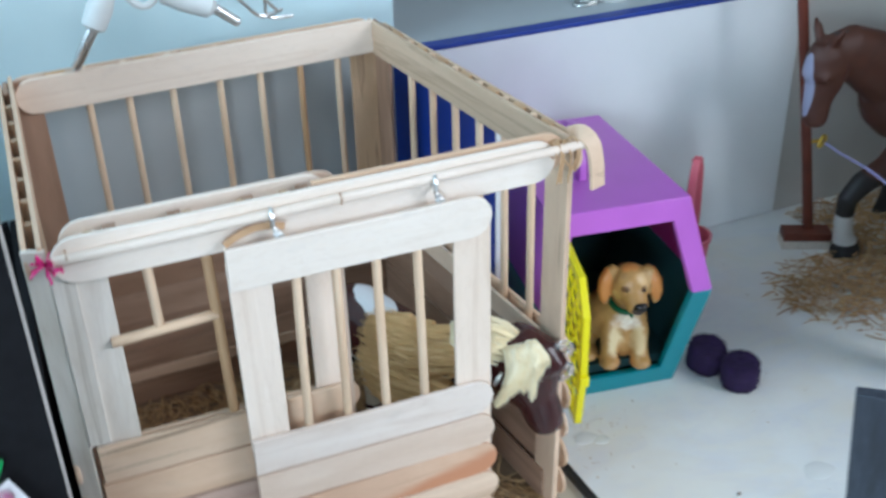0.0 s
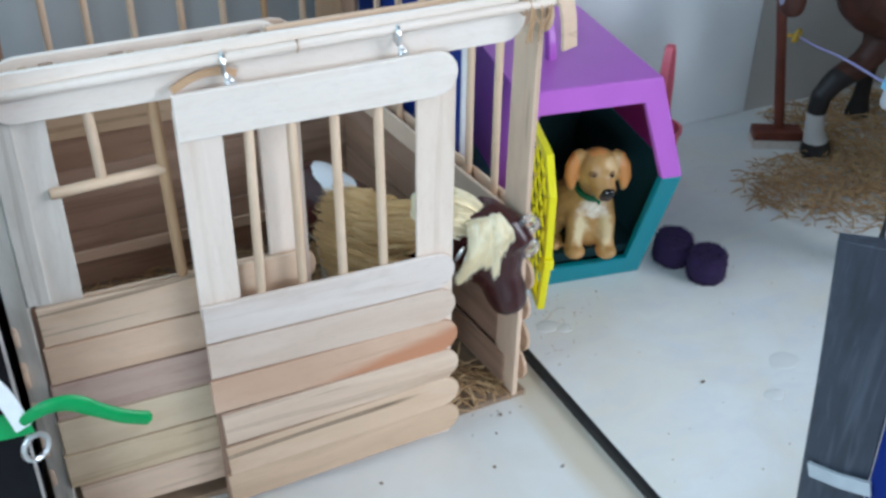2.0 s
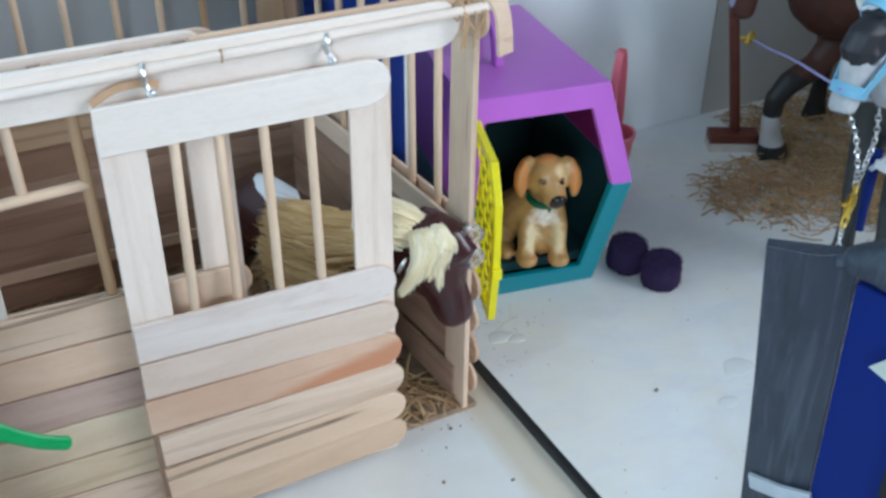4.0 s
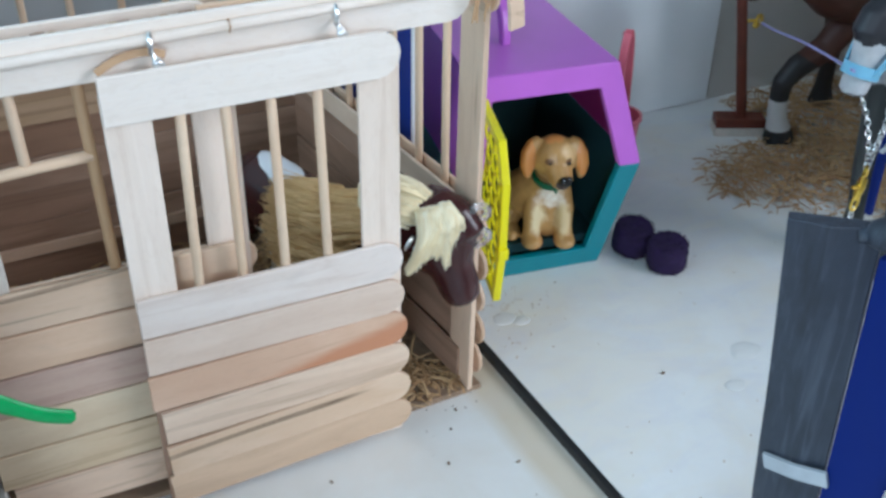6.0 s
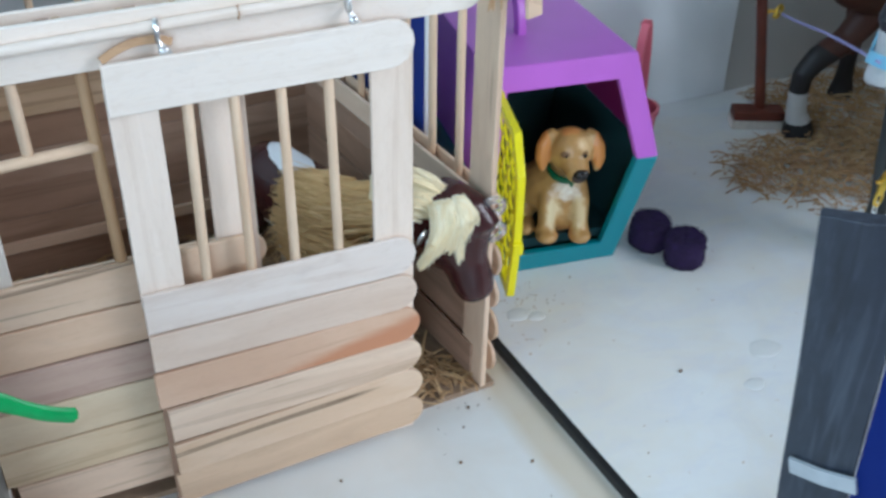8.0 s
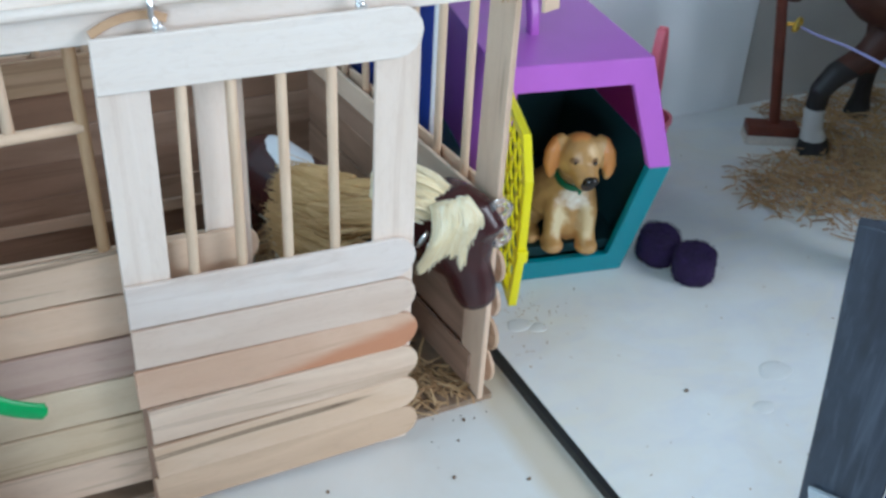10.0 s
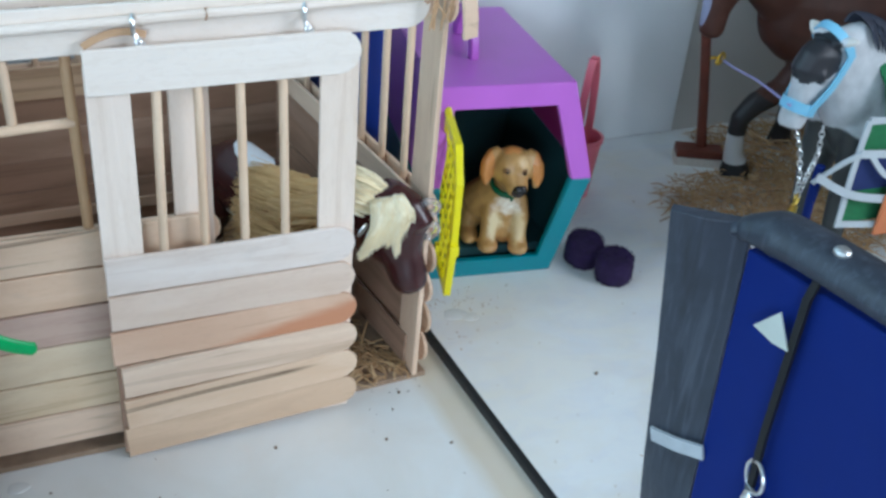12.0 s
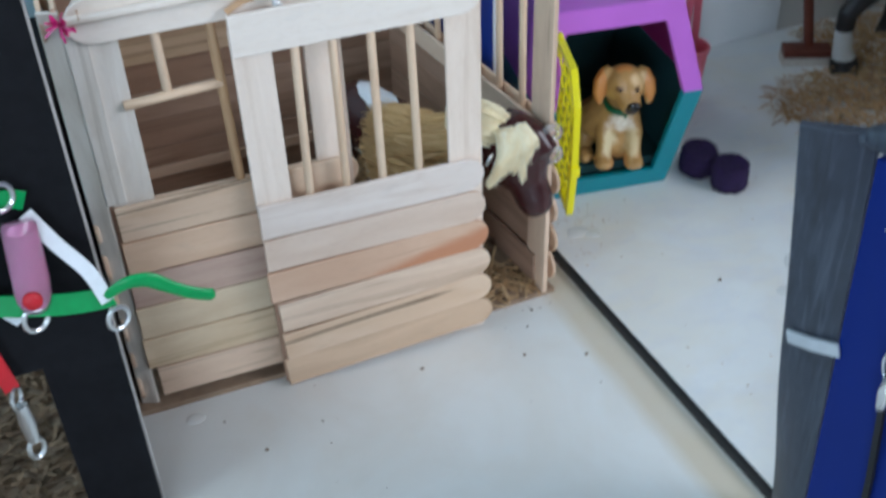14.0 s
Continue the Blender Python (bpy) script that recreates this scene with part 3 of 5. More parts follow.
for i in range(6):
    z = 8.0 + P * (i + 0.5)
    x0 = (-59.5, -63.2, -62.4, -61.8, -61.0, -60.2)[i]
    stick(stall, "plank", (x0, 8.2, z), (46, 8.2, z), (0, -1, 0), w=18.0, mat=mats6[5 - i])
for i in range(6):
    z = 6.5 + P * (i + 0.5)
    stick(stall, "plank", (-58, 13.6, z), (52, 13.6, z), (0, -1, 0), w=18.0, ends="cr", mat=BIRCH)
stick(stall, "stile", (-50.6, 10.9, 10), (-50.6, 10.9, 208), (0, -1, 0), w=17.5, mat=BIRCH_COOL_LIT, label="greyish stick, tinted for the cool light from the left")
stick(stall, "stile", (-58.2, 8.8, 122.5), (-58.2, 8.8, 203), (0, -1, 0), w=8.5, t=1.6, mat=BIRCH_COOL_LIT)
stick(stall, "stile", (40.5, 11, 6), (40.5, 11, 208), (0, -1, 0), w=16.5, mat=BIRCH_PALE)
stick(stall, "rail", (-61, 6.8, 208.2), (142, 6.8, 208.6), (0, -1, 0), w=19, ends="rr", mat=BIRCH_WHITE)
stick(stall, "rail", (-57, 21.5, 207.2), (47, 21.5, 207.8), (0, -1, 0), w=18.6, ends="rr", mat=BIRCH_PALE)
stick(stall, "rail", (-50, 23.9, 206.2), (53, 23.9, 206.6), (0, -1, 0), w=18.6, ends="rr", mat=BIRCH_ROSE)
stick(stall, "filler", (-54, 16.6, 208.5), (46, 16.6, 209), (0, 0, 1), w=8, mat=BIRCH_HONEY)
for x in (-38, -14, 14, 36):
    stick(stall, "spacer", (x - 2.4, 16.4, 211.6), (x + 2.4, 16.4, 211.8), (0, -1, 0), w=4, t=6.0, mat=BIRCH_SHADED)
stick(stall, "rail", (38, 10.6, 209.2), (148, 10.6, 209.8), (0, -1, 0), w=18.6, ends="cr", mat=BIRCH)
dowel(stall, "bar", (-28.6, 10.4, 215), (-27.2, 10.4, 170.5))
dowel(stall, "bar", (-6.0, 10.4, 215), (-3.8, 10.4, 121), r=2.2, mat=DOWEL_DARK, label="browner dowel bar")
dowel(stall, "crossbar", (-46, 8.6, 168.4), (-4.5, 10.0, 169.6), r=2.1)
for x in (-46, -10, 10, 27):
    dowel(stall, "bar_end", (x, 10.5, 200), (x, 10.5, 216.5), r=1.9, mat=DOWEL_DARK)
# slide rod in front of the rail, with its end bracket
dowel(stall, "slide_rod", (-60, 2.9, 211.0), (156.5, 2.9, 214.2), r=2.0, mat=BIRCH_PALE)
for x in (-55, 47, 139):
    bm = bmesh.new()
    tube(bm, [(x, 6, 213.2), (x, 2.2, 215.2), (x, 0.5, 212.8), (x, 2.4, 210.4), (x, 6, 210.6)], 0.35, 6)
    part("tie", bm, DOWEL_DARK, stall, "thin twine tie")
bm = bmesh.new()
arc = curve_points([(150, 9.5, 216.5), (153.5, 5.5, 218), (156.4, 1.5, 214.5), (157.6, -0.5, 206), (158.2, -1.2, 195)], 6)
strap(bm, arc, 7.6, 1.8, (0.3, -0.95, 0.3))
part("end_bracket", bm, BIRCH, stall, "bent stick end with a frayed white tip", bevel=0.3)
bm = bmesh.new()
strap(bm, curve_points([(0.5, 2.2, 203.4), (6, 2.4, 206.2), (12, 2.2, 208.0), (19, 1.8, 208.2), (24, 1.8, 206.5)], 5), 2.8, 1.0, (0, -1, 0.4))
part("bent_strip", bm, DOWEL_DARK, stall, "thin bent brown strip", bevel=0.2)
rng = random.Random(77)
for k in range(9):
    bm = bmesh.new()
    x = 141 + rng.uniform(-2, 8)
    tube(bm, curve_points([(x, 9, 214), (x + rng.uniform(-2, 2), 4.5, 217 + rng.uniform(-1, 1)), (x + rng.uniform(-2, 3), 0.4, 212), (x + rng.uniform(-3, 4), 0.8, 205 - rng.uniform(0, 7))], 4), 0.4, 5)
    part("twine", bm, DOWEL_DARK, stall, "frayed brown twine")
# right wall, toed in
Rd = (BR - FR).normalized()
Rn = Vector((-Rd.y, Rd.x, 0))  # towards the inside


def rp(s, z, inward=0.0):
    p = FR + Rd * s + Rn * inward
    return (p.x, p.y, z)


for i in range(5):
    z = 5 + P * (i + 0.5)
    stick(stall, "plank", rp(0.8 - (i % 2), z, -3.4), rp(186, z, -3.4), Rn, ends="rr", mat=(BIRCH, BIRCH_TAN)[i % 2])
    stick(stall, "plank", rp(8 if i == 0 else 3, z, 5.0 if i == 0 else 2.4), rp(183, z, 5.0 if i == 0 else 2.4), Rn, ends="cc", mat=BIRCH_SHADED)
stick(stall, "rail", rp(17, 101, 3.6), rp(186, 101, 3.6), Rn, w=12, ends="cc", mat=BIRCH)
stick(stall, "rail", rp(2, 101, -3.2), rp(186, 101, -3.2), Rn, w=12, ends="rr", mat=BIRCH)
stick(stall, "rail", rp(-2, 204, 2.4), rp(187, 204, 2.4), Rn, ends="cc", mat=BIRCH_TAN)
stick(stall, "rail", rp(-2, 204, -2.4), rp(187, 204, -2.4), Rn, ends="rr", mat=BIRCH_TAN)
stick(stall, "post", rp(8, 3, 3.9), rp(8, 213, 1.2), Rn, w=17, t=2.8, mat=BIRCH, label="upright stick at the doorway")
stick(stall, "post", rp(178, 3, 0), rp(178, 213, 0), Rn, w=18, t=2.2, mat=BIRCH_SHADED)
for k in range(6):
    s = 31 + 22.6 * k
    dowel(stall, "bar", rp(s, 96, 0), rp(s, 213, 0), r=1.9, mat=DOWEL)
for s_ in (20, 42, 64, 88, 111, 132, 158):
    stick(stall, "spacer", rp(s_ - 4, 211.4, 0), rp(s_ + 4, 211.4, 0), Rn, w=4, t=2.4, mat=DOWEL_DARK)
# back wall
Bd = (BR - BL).normalized()


def bp(s, z, inward=0.0):
    p = BL + Bd * s - Vector((-Bd.y, Bd.x, 0)) * inward
    return (p.x, p.y, z)


for i in range(6):
    z = 4 + P * (i + 0.5)
    if i < 5:
        stick(stall, "plank", bp(-1, z, 3.0), bp(192, z, 3.0), Bd.cross(Vector((0, 0, 1))), ends="cc", mat=(BIRCH_SHADED, BIRCH_HALF_SHADED)[i % 2])
    else:
        stick(stall, "plank", bp(4, z, 4.6), bp(192, z, 4.6), Bd.cross(Vector((0, 0, 1))), ends="rc", mat=BIRCH_HONEY)
    stick(stall, "plank", bp(1, z, -3.0), bp(193, z, -3.0), Bd.cross(Vector((0, 0, 1))), ends="rr", mat=BIRCH)
stick(stall, "ledge", bp(8, 26, 6.0), bp(188, 26, 6.0), Bd.cross(Vector((0, 0, 1))), w=7, ends="rr", mat=BIRCH)
stick(stall, "rail", bp(3, 203.5, 2.6), bp(192, 205, 2.6), Bd.cross(Vector((0, 0, 1))), ends="rc", mat=BIRCH_PALE)
stick(stall, "rail", bp(0, 203.5, -2.6), bp(194, 205, -2.6), Bd.cross(Vector((0, 0, 1))), ends="rr", mat=BIRCH)
for s in (37.5, 57.5, 80, 105, 127, 149.5, 171):
    dowel(stall, "bar", bp(s, 110, 0), bp(s, 213, 0), r=1.9, mat=DOWEL_DARK if s in (149.5,) else DOWEL)
for s_ in (24, 68, 92, 116, 160):
    stick(stall, "spacer", bp(s_ - 5, 211.6, 0), bp(s_ + 5, 211.6, 0), Bd.cross(Vector((0, 0, 1))), w=4, t=2.8, mat=DOWEL_DARK)
stick(stall, "stile", bp(8, 4, 0), bp(8, 212, 0), Bd.cross(Vector((0, 0, 1))), w=16, mat=BIRCH_SHADED)
stick(stall, "stile", bp(186, 4, 0), bp(186, 212, 0), Bd.cross(Vector((0, 0, 1))), w=16, mat=BIRCH_HONEY)
# left wall
for i in range(6):
    z = 4 + P * (i + 0.5)
    stick(stall, "plank", (-69.4, 8 + (i % 2) * 1.5, z), (-68.4, 192, z), (1, 0, 0), ends="rr", mat=BIRCH)
    stick(stall, "plank", (-63.4, 17, z), (-62.4, 187, z), (1, 0, 0), ends="cc", mat=BIRCH_SHADED)
stick(stall, "rail", (-68.6, 10, 205), (-67.4, 192, 205), (1, 0, 0), ends="rr", mat=BIRCH)
stick(stall, "rail", (-63.4, 10, 205), (-62.2, 192, 205), (1, 0, 0), ends="cc", mat=BIRCH)
stick(stall, "post", (-66.4, 11.5, 3), (-66.4, 11.5, 213), (-0.35, -0.94, 0), w=8.5, t=2.4, mat=BIRCH_COOL_LIT)
stick(stall, "post", (-64.9, 180, 3), (-64.9, 180, 213), (1, 0, 0), w=16, t=2.4, mat=BIRCH_SHADED)
for k in range(7):
    dowel(stall, "bar", (-66 + 0.15 * k, 36 + 20.5 * k, 108), (-66 + 0.15 * k, 36 + 20.5 * k, 211.5), r=1.9)

# sliding door
door = empty("sliding_door", (55, 0, 0), "pale craft-stick sliding stall door with four dowel bars, partly open", "toy door")
stick(door, "top_rail", (-0.3, -0.9, 194.0), (109.6, -0.9, 194.2), (0, -1, 0), w=18.6, ends="cr", mat=BIRCH_WHITE, label="pale top stick with one rounded end")
stick(door, "stile", (8.0, 1.2, 104), (8.0, 1.2, 196), (0, -1, 0), w=16.6, mat=BIRCH_PALE)
stick(door, "stile", (9.0, 1.2, 1.5), (9.0, 1.2, 103.8), (0, -1, 0), w=17, mat=BIRCH_SHADED)
stick(door, "stile", (101.0, 1.2, 3), (101.0, 1.2, 194), (0, -1, 0), w=16.8, mat=BIRCH_PALE)
for xt, xb in ((26.4, 24.9), (42.4, 42.4), (59.2, 59.9), (76.8, 77.9)):
    dowel(door, "bar", (xt, 1.4, 196), (xb, 1.4, 106), r=2.0)
dm = [BIRCH_TAN, BIRCH_STREAK, BIRCH, BIRCH_RED, BIRCH_ROSE, BIRCH_DIMMED]
ends_l, ends_r = (1.4, 2.2, 2.2, -0.9, -0.2, -0.2), (113.6, 113.2, 112.6, 111.8, 110.4, 109.8)
plank_l, plank_r = (8.8, 25.6, 44.5, 64.0, 83.0, 102.0), (15.0, 31.6, 48.0, 65.2, 82.6, 101.2)
plank_w = (16.9, 16.6, 17.4, 17.6, 17.6, 18.2)
for i in range(6):
    ob = stick(door, "plank", (ends_l[i], -1.2, plank_l[i]), (ends_r[i], -1.2, plank_r[i]), (0, -1, 0), w=plank_w[i], ends="cr", mat=dm[i], loose=0.1)
    if dm[i] is BIRCH_RED:
        ob["label"] = "plank with a reddish heartwood streak"
stick(door, "plank", (1.5, 3.4, 9), (109, 3.4, 11), (0, -1, 0), w=18, mat=BIRCH)
for x in (19.7, 85.9):
    bm = bmesh.new()
    torus(bm, (x, 2.6, 210.8), 3.4, 0.95, pose(0, 0, 0, 0, 0, 80))
    tube(bm, [(x, 1.5, 207.6), (x + 0.6, 0.4, 205.0), (x + 1.0, 0.2, 201)], 0.9, 7)
    ball(bm, (x + 1.2, 0.3, 204.2), (2.0, 1.2, 1.6), u=10, v=8)
    tube(bm, [(x, 1.5, 207.8), (x + 2.4, 0.6, 204.8), (x + 3.4, 0.4, 203.2)], 0.6, 6)
    part("screw_eye", bm, SILVER, door, "silver wire eye")

# clear rings on the doorway post
for k, z in enumerate((108, 95)):
    bm = bmesh.new()
    torus(bm, (149.5 + k, 6.8, z), 4.0, 1.7, pose(0, 0, 0, 10, 0, -10 + 15 * k))
    tagged(part("plastic_ring", bm, CLEAR, None, at=(149.5 + k, 7.2, z)), "clear plastic ring hanging on the stall post", "ring", "rings on the post")

# pink tinsel bow on the corner
bm = bmesh.new()
rng = random.Random(5)
for _ in range(26):
    d = Vector((rng.uniform(-1, 1), rng.uniform(-1, 0.3), rng.uniform(-1, 1))).normalized()
    a = Vector((-62.5, 4.2, 210))
    strap(bm, [a, a + d * rng.uniform(2, 4), a + d * rng.uniform(4, 7) + Vector((0, 0, -1))], 1.1, 0.2, d.cross(Vector((0.3, 0.5, 0.8))))
tagged(part("tinsel", bm, HOT_PINK, None, at=(-62.5, 4, 206)), "small shiny pink tinsel tuft on the stall corner", "tinsel", "", "stuff")

# ---- toy animals ----
def horse_shape(place, s, poll, muzzle, legs, tail=True, ears=1.0, head=1.0, voxel=1.5, throat=1.0, splay=1.4, ear_w=1.0, jowl=1.0, snout=1.0):
    """A moulded horse. place: the body's pose in millimetres, facing +x; poll, muzzle and legs are world points."""
    bm = bmesh.new()
    w = lambda x, y, z: place @ Vector((x * s, y * s, z * s))  # noqa: E731
    poll, muzzle = Vector(poll), Vector(muzzle)
    body = [(-64, 88, 8, 9), (-58, 85, 16, 18), (-46, 83, 20, 22), (-28, 80, 21, 23), (-4, 78, 21, 24), (18, 79, 20, 24), (34, 82, 17, 22), (45, 84, 12, 16), (51, 85, 6, 8)]
    loft(bm, [(w(x, 0, z), a * s, b * s) for x, z, a, b in body], 18)
    up = (muzzle - poll).cross(Vector((0, 0, 1))).cross(muzzle - poll)
    n0, n3 = w(36, 0, 88), poll + (muzzle - poll) * 0.12
    n1 = n0.lerp(n3, 0.38) + Vector((0, 0, 4 * s))
    n2 = n0.lerp(n3, 0.74) + Vector((0, 0, 6 * s))
    loft(bm, [(w(22, 0, 84), 11 * s, 18 * s), (n0, 11.5 * s, 19 * s * throat), (n1, 9 * s, 15.5 * s * throat), (n2, 7 * s, 12 * s * throat), (n3, 5.5 * s, 9 * s)], 16)
    d = muzzle - poll
    hs = d.length * head / 48.0
    side = d.cross(up).normalized()
    hl = [(-0.06, 5, 6), (0.06, 7, 8.5), (0.28, 7.6, 11), (0.45, 6.2, 9), (0.66, 4.8, 6.8), (0.84, 5.2, 6.2), (0.95, 5.0, 5.4), (1.0, 3.6, 3.6)]
    back = -up.normalized()
    loft(bm, [(poll + d * f + back * (hs * (2.2 if 0.1 < f < 0.5 else 0.4)), x * hs * (snout if 0.4 < f < 0.9 else 1.0), y * hs * (jowl if 0 < f < 0.5 else snout if f < 0.9 else 1.0)) for f, x, y in hl], 14, up=up)
    for sg in (-1, 1):
        e0 = poll + side * sg * 4.2 * hs - d.normalized() * 3 * hs
        e1 = e0 - d.normalized() * 8 * hs * ears + side * sg * splay * hs
        loft(bm, [(e0, 2.6 * hs * ear_w, 1.6 * hs * ear_w), (e0.lerp(e1, 0.5), 2.5 * hs * ear_w, 1.4 * hs * ear_w), (e1, 0.8 * hs * ear_w, 0.6 * hs * ear_w)], 8)
        ball(bm, poll + d * 0.31 + side * sg * 6.4 * hs + up.normalized() * 3.2 * hs, 2.0 * hs, u=8, v=6)
    for leg in legs:
        loft(bm, [(Vector(p), ra, rb) for p, ra, rb in leg], 12, up=(1, 0.01, 0))
    if tail:
        loft(bm, [(w(-62, 0, 92), 4 * s, 4 * s), (w(-72, 0, 82), 5.5 * s, 5.5 * s), (w(-75, 0, 58), 6.5 * s, 6 * s), (w(-72, 0, 30), 4 * s, 4 * s), (w(-71, 0, 18), 1.5 * s, 1.5 * s)], 10, up=(0, 1, 0))
    return fused(bm, voxel, 5)


def plain_legs(place, s, front=((33, 12), (33, -12)), hind=((-47, 12), (-47, -12)), ground=5.0):
    """Four straight legs in world millimetres."""
    out = []
    for x, y in front:
        f = lambda lx, z: place @ Vector((lx * s, y * s, 0)) + Vector((0, 0, z * s))  # noqa: E731
        out.append([(f(x, 82), 8 * s, 11 * s), (f(x + 1, 62), 6.5 * s, 8 * s), (f(x + 2, 40), 4.6 * s, 5.2 * s), (f(x + 1, 24), 3.6 * s, 4 * s), (f(x + 1, 12), 4.2 * s, 4.6 * s), (f(x + 3, 6), 5.2 * s, 6 * s), (f(x + 4, 0), 6.0 * s, 7 * s)])
    for x, y in hind:
        f = lambda lx, z: place @ Vector((lx * s, y * s, 0)) + Vector((0, 0, z * s))  # noqa: E731
        out.append([(f(x, 84), 10 * s, 15 * s), (f(x + 2, 60), 8 * s, 11 * s), (f(x - 6, 42), 5 * s, 6.5 * s), (f(x - 4, 24), 3.8 * s, 4.2 * s), (f(x - 2, 12), 4.2 * s, 4.6 * s), (f(x, 6), 5.2 * s, 6 * s), (f(x + 1, 0), 6 * s, 7 * s)])
    return out


def lock(bm, pts, w0, w1, n=5):
    """A pointed lock of hair through points."""
    line = curve_points(pts, n)
    k = len(line) - 1
    loft(bm, [(p, (w0 + (w1 - w0) * i / k) * (0.35 + 0.65 * math.sin(math.pi * min(1, (i + 1.2) / k) ** 0.8) if i < k else 0.2), (w0 + (w1 - w0) * i / k) * 0.42) for i, p in enumerate(line)], 7)


def add_mesh(bm, other, slot):
    """Copy a second bmesh into the first under another material slot."""
    me = bpy.data.meshes.new("locks")
    other.to_mesh(me)
    other.free()
    n = len(bm.faces)
    bm.from_mesh(me)
    bpy.data.meshes.remove(me)
    bm.faces.ensure_lookup_table()
    for f in bm.faces[n:]:
        f.material_index = slot


# brown horse with a blond mane, standing in the stall with its head in the doorway
place = Matrix.Translation((100, 86, 3)) @ Matrix.Rotation(radians(-66), 4, "Z")
poll, muzzle = Vector((131.5, 23, 110.5)), Vector((145, 8, 61))
body = horse_shape(place, 0.87, poll, muzzle, plain_legs(place, 0.87), ears=0.05, head=1.44, throat=1.15, ear_w=0.3, jowl=1.5, snout=1.04)
hair = bmesh.new()
rng = random.Random(21)


def tress(bm, pts, w0, w1, wave=1.0):
    """A thin wavy tuft of wool through points."""
    out = [Vector(pts[0])]
    for p in pts[1:]:
        out.append(Vector(p) + Vector((rng.gauss(0, wave), rng.gauss(0, wave), rng.gauss(0, wave))))
    lock(bm, out, w0, w1, 4)


def flank(x, z, out=0.0):
    """A point on the horse's near flank and neck, by length along the body and height."""
    y = -19.5 * math.sqrt(max(0.06, 1 - ((z - 66) / 31) ** 2)) - out
    return place @ Vector((x, y, z))


# mane: wool combed back from the neck over the near flank, dense below and fine on top
mane = bmesh.new()
for i in range(2600):
    under = i < 220
    z0 = rng.uniform(40, 96) if i % 4 else rng.uniform(86, 97)
    x0 = rng.uniform(6, 60)
    run = rng.uniform(16, 34)
    x1 = max(x0 - run, -12 + rng.uniform(-5, 4) + 0.03 * (z0 - 70))
    out = rng.uniform(0.2, 1.2) if under else rng.uniform(1.6, 3.6)
    rise = 0.30 * max(0.0, x0 - 22) if z0 > 80 else 0.0
    drop = rng.uniform(1, 7)
    p0, p1 = flank(x0, z0, out * 0.4), flank(x1, z0 - drop, out)
    mid = flank((x0 + x1) / 2, z0 - drop * 0.3, out + 0.8)
    p0.z += rise
    mid.z += rise * 0.5
    tress(mane, [p0, mid, p1], 4.6 if under else rng.uniform(0.3, 0.65), 3.0 if under else 0.3, 0.3 if under else 0.6)
# loose tuft rolled back between the ears: a rounded pad of wool with fine strands round it
for i in range(900):
    under = i < 70
    a = rng.uniform(-1.0, 1.0)
    c0 = Vector((106, 36, 112)) + Vector((0, 0, 5 * a))
    c3 = Vector((132.5, 19, 112)).lerp(Vector((121, 16, 104)), max(0.0, -a)) + Vector((rng.gauss(0, 0.9), rng.gauss(0, 0.9), rng.gauss(0, 0.7)))
    lift = 6.5 + 3.5 * a - (1.5 if under else 0.0)
    c1 = c0.lerp(c3, 0.35) + Vector((-2.5, -3.5, lift + rng.gauss(0, 0.6)))
    c2 = c0.lerp(c3, 0.75) + Vector((-1.5, -3.5, lift * 0.9 + rng.gauss(0, 0.6)))
    tress(hair, [c0, c1, c2, c3], 3.2 if under else rng.uniform(0.3, 0.6), 1.4 if under else 0.35, 0.2 if under else 0.4)
# forelock: one broad curved fall over the brow, with a thin tail
for i in range(1100):
    under = i < 80
    f = (i + 0.5) / 80 if under else rng.random()
    top = Vector((124.5, 14, 108.5)).lerp(Vector((137, 13, 111)), f) + Vector((rng.uniform(-1.2, 1.2), rng.uniform(-1, 2), rng.uniform(-1.2, 0.8)))
    if f < 0.5:
        tip = Vector((116, 9, 84.5)).lerp(Vector((126, 7, 93.5)), (f / 0.5) ** 1.4)
    elif f < 0.62:
        tip = Vector((125, 6, 94)).lerp(Vector((131, 6, 91)), (f - 0.5) / 0.12)
    elif f < 0.68:
        tip = Vector((133.5, 7, 84.5))
    else:
        tip = Vector((132, 5, 96)).lerp(Vector((142.5, 8, 94)), (f - 0.68) / 0.32)
    tip = tip + Vector((rng.gauss(0, 0.8), rng.uniform(-1, 1), rng.gauss(0, 1.3)))
    bow_out = Vector((2.0 * max(0.0, 0.6 - f) + 3.0 * max(0.0, f - 0.7), -6.5 + (1.6 if under else rng.uniform(-0.8, 0.3)), 4.5))
    mid = top.lerp(tip, 0.42) + bow_out
    low = top.lerp(tip, 0.76) + Vector((bow_out.x * 0.5 - 0.4, bow_out.y * 0.6, bow_out.z * 0.5))
    tress(hair, [top + Vector((1, 4, -2)), top + Vector((-0.5, -3.0, 2.5)), mid, low, tip], 2.6 if under else rng.uniform(0.3, 0.6), 0.9 if under else 0.3, 0.2 if under else 0.35)
add_mesh(body, mane, 2)
add_mesh(body, hair, 1)
BASE_A = (100, 82, 3)


def off(p, base):
    return tuple(a - b for a, b in zip(p, base))


